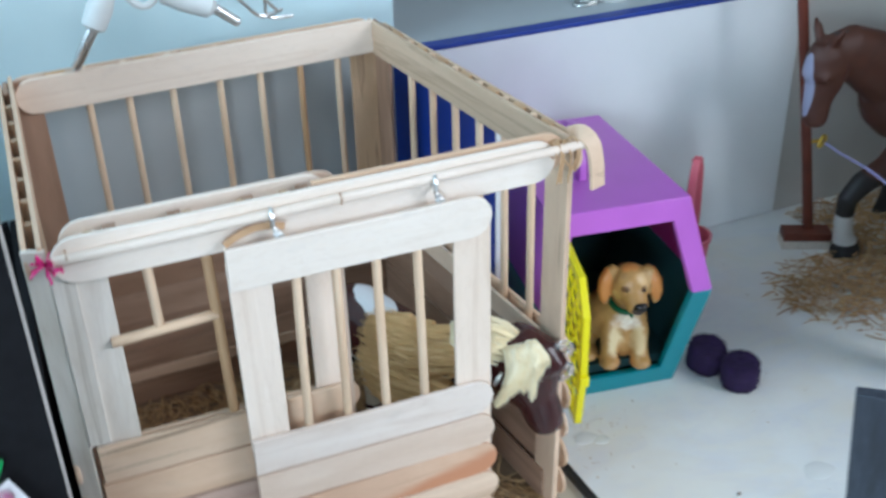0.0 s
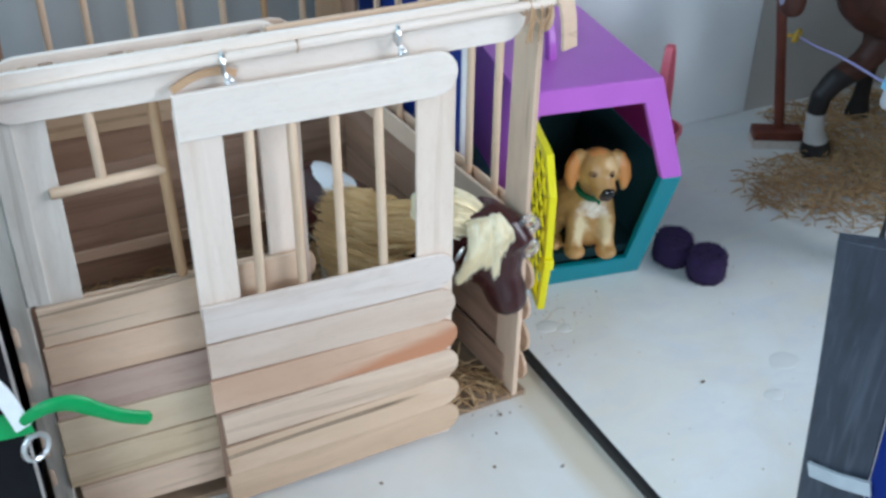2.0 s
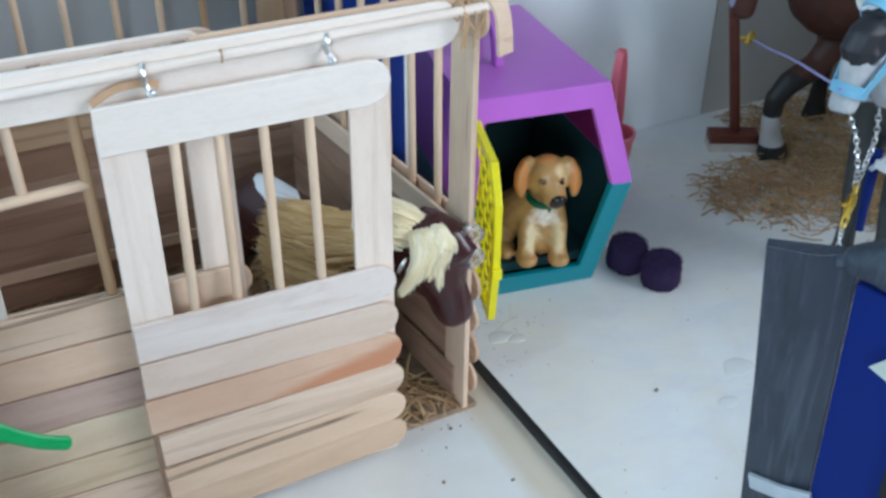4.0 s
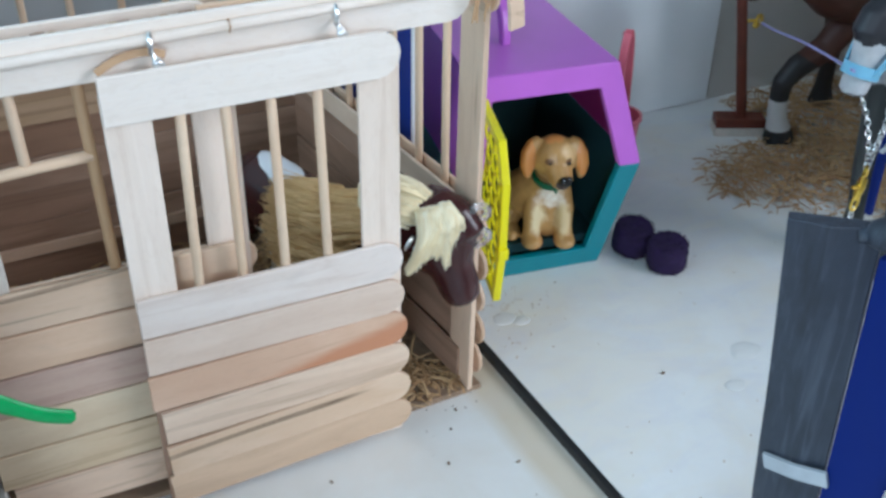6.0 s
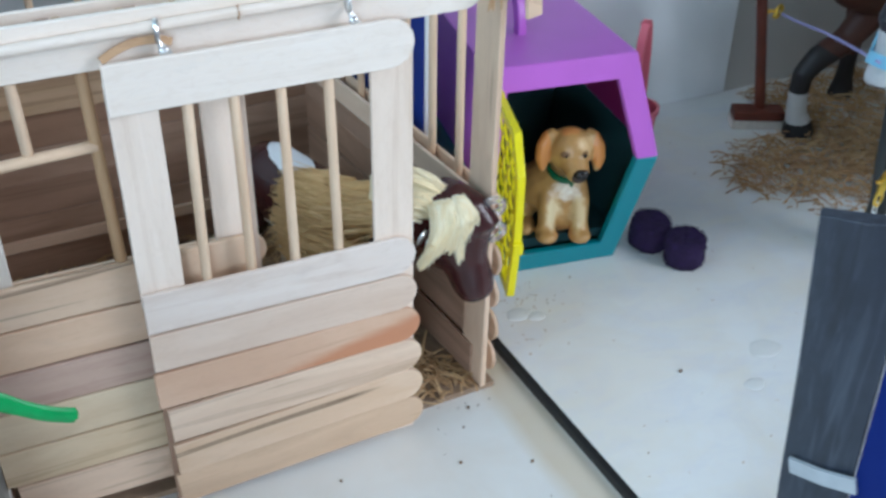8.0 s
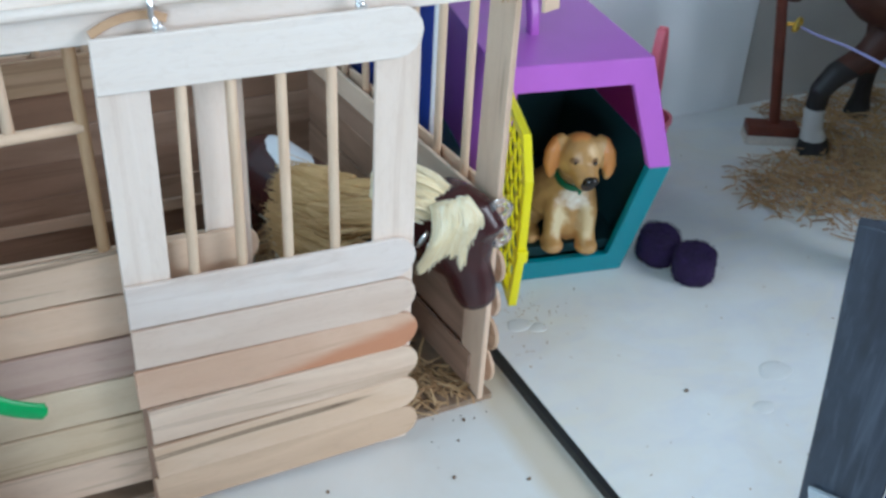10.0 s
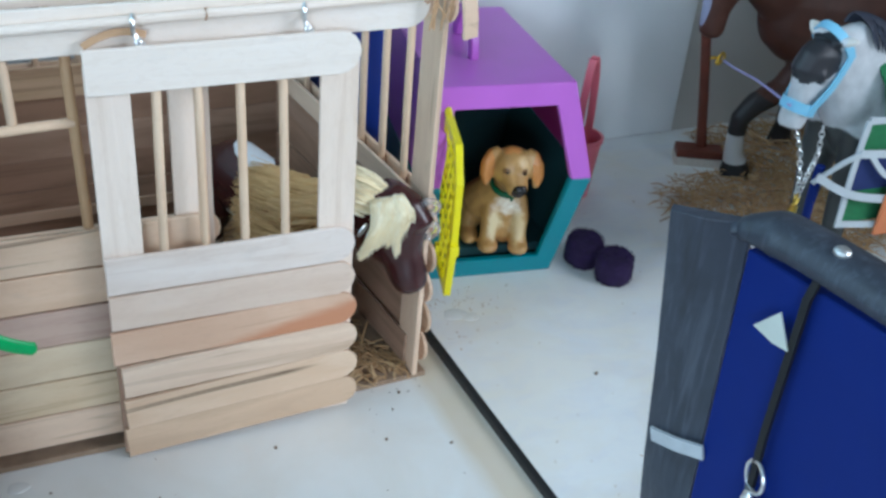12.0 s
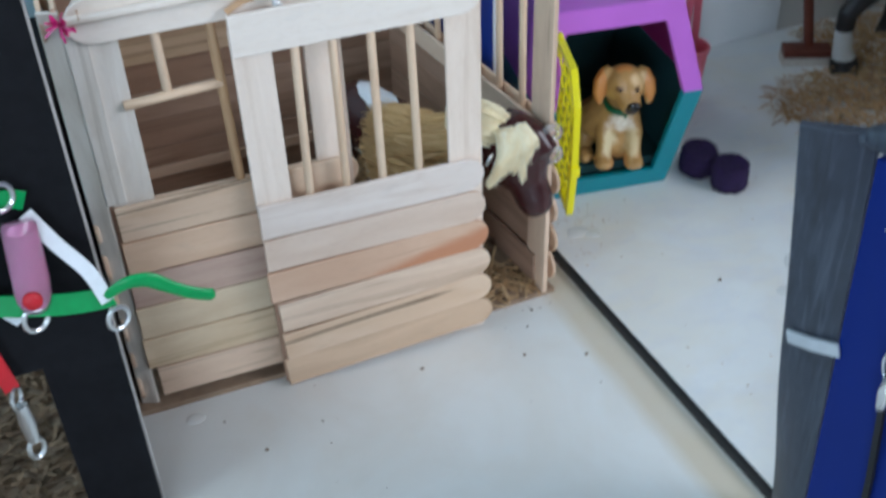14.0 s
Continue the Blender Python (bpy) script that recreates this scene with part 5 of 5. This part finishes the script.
for r in range(10):
    for c in range(6):
        x, z = 5 + 11.0 * c + (5.5 if r % 2 else 0), 32 + 9.4 * r
        if inside(x, z):
            torus(bm, DOORM @ Vector((x, 0, z)), 5.7, 0.75, DOORM.to_3x3().to_4x4() @ pose(0, 0, 0, 0, 30, 0), n=6, k=5)
part("mesh", bm, YELLOW, yd)
bm = bmesh.new()
tube(bm, [DOORM @ Vector((-3, 0, 116)), DOORM @ Vector((6, 0, 117)), DOORM @ Vector((14, 0, 115))], 2.2, 8)
part("hinge_pin", bm, YELLOW, yd, bevel=0.3)
bm = bmesh.new()
box(bm, (54, -2.6, 58), (60, 2.6, 64), DOORM)
part("latch", bm, YELLOW, yd, bevel=0.6)

# ---- small things round the carrier ----
bucket = empty("toy_bucket", (335, 158, 5), "small pink plastic toy bucket with a tall handle", "bucket")
bm = bmesh.new()
prof = [(9.0, 5), (9.4, 5.2), (13.0, 46), (14.2, 46.5), (14.2, 49), (12.4, 49), (8.6, 7), (0.5, 6.6)]
rings = [[bm.verts.new((326 + r * math.cos(a), 158 + r * math.sin(a), z)) for a in (math.tau * k / 24 for k in range(24))] for r, z in prof]
ring_loft(bm, rings)
part("body", bm, PINK, bucket)
bm = bmesh.new()
line = [(326 + 13 * math.cos(a) * 0.74, 158 + 13 * math.cos(a) * 0.67, 47 + 57 * math.sin(a) ** 0.9) for a in (math.pi * k / 20 for k in range(21))]
strap(bm, line, 5, 2.2, (0.74, 0.67, 0.3))
part("handle", bm, PINK, bucket, bevel=0.5)


def fleece_roll(at, r, h, tilt, seed):
    bm = bmesh.new()
    rng = random.Random(seed)
    m = Matrix.Translation(at) @ tilt
    prof = [(r * 0.2, 0.6), (r * 0.75, 0.0), (r * 0.95, 1.0), (r, 3.0), (r * 1.03, h * 0.35), (r * 1.0, h * 0.45), (r * 1.04, h * 0.6), (r, h - 3), (r * 0.94, h - 0.8), (r * 0.78, h), (r * 0.6, h - 0.5), (r * 0.4, h + 0.1), (r * 0.15, h - 0.5)]
    rings = [[bm.verts.new(m @ Vector(((q + rng.uniform(-0.55, 0.55)) * math.cos(a), (q + rng.uniform(-0.55, 0.55)) * math.sin(a), z + rng.uniform(-0.35, 0.35)))) for a in (math.tau * k / 40 for k in range(40))] for q, z in prof]
    ring_loft(bm, rings)
    for _ in range(900):
        a, z, q = rng.uniform(0, math.tau), rng.uniform(0.8, h), r * 1.0
        if rng.random() < 0.4:
            q, z = r * math.sqrt(rng.random()), h - 0.3
        p = Vector((q * math.cos(a), q * math.sin(a), z))
        d = Vector((math.cos(a) + rng.gauss(0, 0.5), math.sin(a) + rng.gauss(0, 0.5), rng.gauss(0, 0.5) + (1.6 if q < r * 0.99 else 0))).normalized() * rng.uniform(0.45, 1.0)
        e = d.cross(Vector((rng.gauss(0, 1), rng.gauss(0, 1), rng.gauss(0, 1)))).normalized() * 0.28
        g = d.cross(e).normalized() * 0.28
        v = [bm.verts.new(m @ k) for k in (p + e, p - e + g, p - e - g, p + d)]
        for tri in ((0, 1, 3), (1, 2, 3), (2, 0, 3)):
            bm.faces.new([v[t] for t in tri])
    ob = part("bandage_roll", bm, PURPLE_FLEECE, None, at=at, angle=60)
    return tagged(ob, "rolled dark purple fleece leg wrap lying on the board", "bandage roll", "purple rolls")


fleece_roll((289.5, 81, 4.8), 11.2, 17.5, Matrix.Rotation(radians(6), 4, "X"), 3)
fleece_roll((298.5, 58.0, 4.8), 11.2, 17.5, Matrix.Rotation(radians(-4), 4, "Y"), 4)

# blue board between the stall and the carrier
bm = bmesh.new()
BM = Matrix.Translation((161.5, 103, 0)) @ Matrix.Rotation(radians(6.5), 4, "Z")
box(bm, (-2.5, 0, 0), (2.5, 118, 194), BM)
bb = tagged(part("blue_board", bm, BLUE_BOARD, None, at=(160, 160, 0), bevel=0.4), "dark blue board with a white edge, standing beside the stall", "board")
bm = bmesh.new()
box(bm, (-2.3, -1.6, 0), (1.2, -0.05, 193.5), BM)
part("white_edge", bm, WHITE_RIBBON, bb, "white front edge")

# hitching post
hp = empty("hitching_post", (438, 174, 5), "red-brown wooden hitching post on a crossed foot", "hitching post")
FOOT = Matrix.Translation((438, 174, 5)) @ Matrix.Rotation(radians(-25), 4, "Z")
bm = bmesh.new()
box(bm, (-17, -7, 5.9), (17, 7, 12.5), FOOT)
part("foot", bm, RED_WOOD, hp, bevel=0.8)
bm = bmesh.new()
box(bm, (-17.5, -7.6, 0), (15.5, 6.8, 5.8), FOOT)
part("felt_pad", bm, PALE_FELT, hp, "pale felt underside")
bm = bmesh.new()
loft(bm, [((441.5, 176, 14), 3.7, 3.7), ((429, 176.5, 80), 3.5, 3.5), ((410, 178, 178), 3.4, 3.4), ((394, 179, 262), 3.4, 3.4)], 12)
part("upright", bm, RED_WOOD, hp)
bm = bmesh.new()
loft(bm, [((430, 175.5, 87), 1.2, 1.2), ((436, 174.5, 87), 1.2, 1.2)], 8)
torus(bm, (439.5, 174, 87), 3.2, 1.2, pose(0, 0, 0, 0, 0, 20))
ball(bm, (437, 173.5, 84), (2.6, 2.0, 2.4), u=10, v=8)
part("ring_bolt", bm, GOLD, hp, "brass ring bolt")
bm = bmesh.new()
tube(bm, curve_points([(441, 173, 85), (424, 140, 95), (398, 90, 112), (370, 40, 128), (350, 5, 139)], 6), 0.8, 6)
tagged(part("lead_rope", bm, LILAC, None, at=(398, 90, 112)), "thin lilac lead rope from the hitching post to the grey horse", "rope")
# straw under the bay horse and on the stall floor


def near_bay(rng):
    while True:
        x, y = rng.gauss(452, 42), rng.gauss(112, 34)
        if 372 < x < 560 and not (y > 156 and x < 452) and 30 < y < 216 and ((x - 462) / 80) ** 2 + ((y - 112) / 66) ** 2 < 1.0 + rng.uniform(-0.3, 0.35):
            return (x, y, 5.2 + abs(rng.gauss(0, 2.0))), 12


def far_bay(rng):
    return (rng.uniform(456, 640), rng.uniform(30, 216), 5.2 + abs(rng.gauss(0, 2.6))), 14


def stray(rng):
    return (rng.uniform(376, 440), rng.gauss(122 - 0.3 * 30 * rng.random(), 13), 5.2 + abs(rng.gauss(0, 0.6))), 4


straw_bed("straw", STRAW, near_bay, 620, 41, (7, 24), (0.5, 1.2), "loose straw scattered on the white board")
straw_bed("straw", STRAW, far_bay, 2400, 42, (7, 24), (0.5, 1.2), "loose straw under the bay toy horse")
straw_bed("straw", STRAW, stray, 70, 45, (8, 26), (0.5, 1.1), "stray straw stems on the white board")
straw_bed("chaff", STRAW, near_bay, 700, 46, (1.5, 6), (0.5, 1.6), "fine chaff between the straw on the board", "chaff")
straw_bed("straw", STRAW, lambda r: ((r.uniform(-58, 136), r.uniform(22, 183), 3.0 + abs(r.gauss(0, 3.2))), 20), 3600, 43, (5, 18), (0.5, 1.3), "straw bedding on the stall floor")
straw_bed("straw", STRAW, lambda r: ((r.uniform(104, 147), r.uniform(12, 44), 3.6 + abs(r.gauss(0, 1.2))), 8), 150, 47, (5, 16), (0.6, 1.5), "pale straw stems spilling to the stall doorway")

# crumbs and glue drops
rng = random.Random(8)
bm = bmesh.new()


def crumb(bm, x, y, z, r):
    g = ball(bm, (x, y, z + r * 0.4), (r * rng.uniform(0.7, 1.3), r * rng.uniform(0.6, 1.2), r * 0.5), Matrix.Rotation(rng.uniform(0, 3), 4, "Z"), 6, 4)


for _ in range(110):
    x, y = rng.gauss(196, 12), rng.gauss(64, 14)
    if x > 176:
        crumb(bm, x, y, 4.8, rng.uniform(0.2, 0.5))
for _ in range(80):
    x, y = rng.uniform(178, 420), rng.uniform(-200, 180)
    crumb(bm, x, y, 4.8, rng.uniform(0.3, 0.6))
tagged(part("crumbs", bm, CRUMB), "tiny pale straw crumbs on the white board", "crumbs", "", "stuff")
bm = bmesh.new()
for x, y, z, r in ((120.3, -27.9, 0, 1.0), (67.6, -16.8, 0, 0.9), (138.7, 3.1, 0, 1.2), (242.6, -19.9, 4.8, 1.3), (270, -75, 4.8, 0.9), (131, -8, 0, 0.8), (150, -40, 0, 1.0), (-35, -14, 0, 0.8), (-20, -40, 0, 0.9), (10, -32, 0, 0.7), (300, -90, 4.8, 0.7)):
    crumb(bm, x, y, z, r)
for _ in range(16):
    crumb(bm, rng.uniform(-60, 165), rng.uniform(-150, -4), 0, rng.uniform(0.2, 0.45))
for _ in range(9):
    crumb(bm, rng.gauss(132, 14), rng.gauss(4, 7), 0, rng.uniform(0.25, 0.6))
tagged(part("crumbs", bm, CRUMB_DARK), "tiny brown crumbs on the white tabletop", "crumbs", "", "stuff")
for x, y, z, r in ((191, 52, 4.8, 7), (199, 47, 4.8, 5), (270.5, -41.9, 4.8, 5.5), (292, -22, 4.8, 9), (-48, -6, 0, 5)):
    bm = bmesh.new()
    prof = [(r, 0.02), (r * 0.93, 0.2), (r * 0.75, 0.32), (r * 0.45, 0.42), (r * 0.15, 0.5)]
    rings = [[bm.verts.new((x + q * (1 + 0.12 * math.sin(3 * a + x)) * math.cos(a), y + q * 0.75 * math.sin(a), z + h)) for a in (math.tau * k / 16 for k in range(16))] for q, h in prof]
    ring_loft(bm, rings)
    tagged(part("glue_drop", bm, GLUE, None, at=(x, y, z), angle=80), "clear dried glue drop stuck on the white surface", "glue drop", "glue drops")

# ---- blue folder box with grey tape, near the camera ----
tack = empty("blue_box", (175, -250, 5), "blue box bound with dark grey duct tape", "box")
g0t, g1t, g0b, g1b = Vector((147, -169.5, 209)), Vector((167, -183.5, 209)), Vector((176.5, -163, 5)), Vector((169, -190, 5))
end_t, end_b = Vector((196, -350, 214)), Vector((196, -350, 5))
bm = bmesh.new()
rows = []
for k in range(13):
    f = k / 12
    a, b = g0t.lerp(g0b, f ** 0.95), g1t.lerp(g1b, f)
    wob = 1.2 * math.sin(f * 9) * f
    rows.append([bm.verts.new(a + Vector((wob, 0, 0))), bm.verts.new(a.lerp(b, 0.5) + Vector((-1.5, -1.5, 0))), bm.verts.new(b), bm.verts.new(b + Vector((3, 2, 0))), bm.verts.new(a + Vector((3 + wob, 3, 0)))])
ring_loft(bm, rows)
part("taped_end", bm, GREY_TAPE, tack, "dark grey duct-taped end flap", bevel=0.4)
bm = bmesh.new()
strap(bm, [Vector((159.2, -170.5, 117.5)), Vector((162.4, -180.3, 120)), Vector((166.8, -188.9, 122.5))], 5.6, 1.2, (-0.75, -0.65, 0))
part("white_stripe", bm, DULL_TAPE, tack, "white tape stripe")
bm = bmesh.new()
n = Vector((-0.985, -0.17, 0))
quad = [g1t + Vector((-0.6, -1, -8)), end_t + Vector((0, 0, -8)), end_b, g1b]
a = [bm.verts.new(p) for p in quad]
b = [bm.verts.new(p + Vector((26, 4, 0))) for p in quad]
bm.faces.new(a)
bm.faces.new(b[::-1])
for i in range(4):
    bm.faces.new((a[i], b[i], b[(i + 1) % 4], a[(i + 1) % 4]))
part("side_panel", bm, BLUE_PLASTIC, tack, "plain blue side", bevel=0.8)
bm = bmesh.new()
rim = curve_points([Vector((162, -180.5, 206.5)), Vector((167, -186, 208.5)), Vector((172, -196, 210)), Vector((177, -225, 211)), Vector((184, -280, 213)), Vector((196, -352, 216))], 6)
loft(bm, [(p, 3.0 if i < 3 else 9.0 - max(0, 10 - i) * 0.6, 2.0 if i < 3 else 6.5 - max(0, 10 - i) * 0.45) for i, p in enumerate(rim)], 12)
part("taped_rim", bm, GREY_TAPE, tack, "rounded rim wrapped in dark grey tape")
bm = bmesh.new()
strap(bm, [Vector((170, -211, 208)), Vector((168.2, -210.5, 200)), Vector((167.3, -211, 150)), Vector((167.5, -212, 125)), Vector((170.5, -214, 80)), Vector((173, -216, 8))], 2.4, 1.6, n)
part("cord", bm, BLACK_CORD, tack, "black elastic cord")
bm = bmesh.new()
prism(bm, [(1.5, -6), (9.5, 4), (15.5, -6), (9.5, -7)], 0.5, Matrix(((0.12, -1, 0, 164.8), (-0.99, 0, 0, -195.5), (0, 0, 1, 188), (0, 0, 0, 1))))
part("paint_chip", bm, OFF_WHITE, tack, "torn whitish patch")
bm = bmesh.new()
ball(bm, (172.2, -213.5, 216.8), (2.6, 2.6, 1.6))
part("rivet", bm, SILVER, tack)
bm = bmesh.new()
torus(bm, (166.8, -213, 134), 5.0, 0.7, pose(0, 0, 0, 0, 0, 80), squash=1.1)
torus(bm, (166.9, -212.5, 122), 3.2, 0.9, pose(0, 0, 0, 0, 0, 60), squash=1.7)
loft(bm, [((166.6, -212.4, 129), 1.6, 1.6), ((166.6, -212.4, 124), 2.2, 1.6), ((166.8, -212.4, 116), 1.4, 1.2)], 8)
part("clip", bm, SILVER, tack, "silver ring and clip")

# ---- black neighbour stall at the left, with tack hung on it ----
black = empty("black_stall", (-180, -32, 0), "black foam-board toy stall beside the wooden one", "toy stall")
bm = bmesh.new()
box(bm, (-101, -58, 0), (-71.2, -53, 99))
box(bm, (-330, -58, 99), (-71.2, -53, 300))
part("front_panel", bm, BLACK_BOARD, black)
bm = bmesh.new()
box(bm, (-71.1, -57.8, 0), (-70.2, -53.2, 300))
part("cut_edge", bm, FOAM_CORE, black, "paler cut edge of the foam board")
bm = bmesh.new()
box(bm, (-79.5, -52.8, 0), (-75, 210, 128))
part("side_panel", bm, BLACK_BOARD, black)
bm = bmesh.new()
box(bm, (-330, 205, 0), (-80, 210, 128))
part("rear_panel", bm, BLACK_BOARD, black)
bm = bmesh.new()
box(bm, (-330, -165, 0.1), (-102, 204, 0.9))
part("floor_sheet", bm, CARDBOARD, black, "brown cardboard floor")
straw_bed("shavings", SHAVINGS, lambda r: ((r.uniform(-300, -84), r.uniform(-150, 150), 0.6 + abs(r.gauss(0, 3))) if r.random() < 0.7 else (r.uniform(-300, -105), r.uniform(-80, 60), 0.6 + abs(r.gauss(0, 3))), 18), 4200, 44, (4, 12), (0.8, 2.6), "brown wood shavings bedding in the black stall", "shavings")
tk = empty("tack_halter", (-90, -67, 150), "green and white ribbon toy halter hung on the black stall", "halter")
for pts, w, mat, nm, face in (
        ([(-118, -62, 140), (-106, -66, 139), (-95, -69, 138), (-84, -70, 136), (-74, -71, 135.5), (-68, -72, 136.5)], 8.5, GREEN_RIBBON, "noseband", (0.1, -1, 0.25)),
        ([(-112, -60, 158), (-104, -60, 172), (-95, -62, 180), (-88, -62, 178)], 7, GREEN_RIBBON, "crownpiece", (0, -1, 0.2)),
        ([(-89, -64, 174), (-82, -66, 160), (-74, -70, 148), (-70, -73, 135)], 5.4, WHITE_RIBBON, "cheek_strap", (0.2, -1, 0.2)),
        ([(-122, -62, 160), (-112, -64, 145), (-101, -66, 131)], 6, WHITE_RIBBON, "cheek_strap", (0.2, -1, 0.2)),
        ([(-120, -62, 140), (-116, -64, 118), (-113, -64, 98)], 6, RED_STRAP, "red_strap", (0.3, -1, 0))):
    bm = bmesh.new()
    strap(bm, curve_points(pts, 5), w, 1.1, face)
    part(nm, bm, mat, tk, bevel=0.3)
bm = bmesh.new()
line = curve_points([(-70, -72.5, 137), (-63, -74, 141.5), (-55, -74, 141), (-48, -74, 135.8), (-41, -74, 130.6), (-35, -74, 127.6), (-32, -74, 126.6)], 5)
loft(bm, [(p, 1.3, max(0.8, 1.6 + 1.6 * math.sin(math.pi * min(1.0, i / 16.0)) * 0.4 + (1.2 if i > 12 else 0.1 * i)) * (1.0 if i < len(line) - 2 else 0.55)) for i, p in enumerate(line)], 12)
part("loose_strap", bm, GREEN_RIBBON, tk, "padded green strap end")
bm = bmesh.new()
loft(bm, [((-92, -66, 172), 3.4, 3.4), ((-92, -67, 170), 4.7, 4.7), ((-93.5, -68, 150), 5.2, 5.2), ((-94.5, -68, 142), 5.0, 5.0), ((-95, -68, 138.5), 3.6, 3.6)], 14)
part("tube", bm, PINK_TUBE, tk, "pink padded tube")
bm = bmesh.new()
loft(bm, [((-92, -66, 173), 5.4, 5.4), ((-92, -67, 171), 6.2, 6.2), ((-93.5, -68, 150), 6.6, 6.6), ((-94.5, -68, 141), 6.5, 6.5), ((-95, -68, 137), 5.2, 5.2)], 16)
part("sleeve", bm, MILKY, tk, "milky clear plastic sleeve")
bm = bmesh.new()
ball(bm, (-94.6, -74.6, 144.5), (3.6, 2.2, 3.8))
part("red_bead", bm, RED_STRAP, tk)
for x, y, z, r in ((-95, -65, 183, 4.6), (-96, -70, 133, 4.6), (-68, -74, 127, 4.2)):
    bm = bmesh.new()
    torus(bm, (x, y, z), r, 1.0, pose(0, 0, 0, 0, 0, 25), squash=1.15)
    part("ring", bm, SILVER, tk)
bm = bmesh.new()
torus(bm, (-112.5, -65, 94), 4, 0.9, pose(0, 0, 0, 0, 0, 70), squash=1.2)
loft(bm, [((-112, -65, 90), 2.4, 2.4), ((-112, -65, 80), 3.2, 2.4), ((-112, -65, 70), 2.4, 2.2)], 10)
torus(bm, (-112, -65, 66), 3.2, 1.1, pose(0, 0, 0, 0, 0, 30), squash=1.5)
part("snap_clip", bm, SILVER, tk, "silver snap clip")

# ---- behind the stall: hanging cable plugs and clutter on the ledge ----
def cable_plug(tip, neck, back, up, label):
    tip, neck, back = Vector(tip), Vector(neck), Vector(back)
    ob = empty("cable_plug", tuple(back), label, "cable plug", "cable plugs")
    bm = bmesh.new()
    loft(bm, [(tip, 1.5, 1.5), (tip.lerp(neck, 0.08), 2.6, 2.6), (neck, 2.9, 2.9)], 12)
    part("metal_tip", bm, SILVER, ob, "silver metal tip", bevel=0.3)
    bm = bmesh.new()
    loft(bm, [(neck, 3.4, 3.4), (neck.lerp(back, 0.1), 6.0, 6.0), (neck.lerp(back, 0.6), 6.6, 6.6), (back, 5.4, 5.4)], 14)
    part("plug_body", bm, CABLE_WHITE, ob)
    bm = bmesh.new()
    tube(bm, curve_points([back, back + (back - neck) * 0.9, Vector(up)], 8), 2.0, 8)
    part("cable", bm, CABLE_WHITE, ob)


cable_plug((-31.5, 186, 214), (-19.5, 186, 233), (-11, 187, 249), (20, 200, 420), "white cable plug with a silver tip resting on the back rail")
cable_plug((55, 196, 222), (43, 196, 232), (18, 198, 243), (-60, 210, 420), "white cable plug hanging behind the stall")
for pts in (((46, 198, 246), (58, 200, 232), (68, 202, 222), (80, 203, 224)), ((52, 198, 250), (66, 200, 236), (77, 202, 224)), ((62, 200, 250), (70, 201, 234), (72, 203, 221), (86, 204, 219))):
    bm = bmesh.new()
    tube(bm, curve_points(pts, 6), 1.0, 6)
    tagged(part("wire", bm, SILVER, None, at=pts[2]), "thin bent silver wire behind the stall rail", "wire", "thin wires")
slab("ledge", (166, 233, 150), (448, 330, 177), WALL_PAINT, label="pale ledge behind the white panel", category="ledge", bevel=1)
tub = empty("white_tub", (322, 268, 176), "white plastic tub on the ledge", "tub")
bm = bmesh.new()
loft(bm, [((322, 268, 176.2), 12, 12), ((322, 268, 182), 13.5, 13.5), ((322, 268, 214), 15, 15)], 20, up=(0, 1, 0))
part("body", bm, CABLE_WHITE, tub, bevel=0.8)
bm = bmesh.new()
loft(bm, [((322, 268, 214.1), 16, 16), ((322, 268, 220), 16, 16)], 20, up=(0, 1, 0))
part("lid", bm, CABLE_WHITE, tub, bevel=0.8)
bm = bmesh.new()
rng = random.Random(17)
for k in range(5):
    c = Vector((300 + 4 * k, 262 + rng.uniform(-4, 4), 178.4))
    tube(bm, [c + Vector((9 * math.cos(a + k), 6 * math.sin(a + k), 1.2 * k + 0.5 * math.sin(3 * a))) for a in (math.tau * i / 14 for i in range(13))], 1.0, 6)
tagged(part("wire_coil", bm, SILVER, None, at=(305, 262, 177)), "small coil of silver wire on the ledge", "wires")
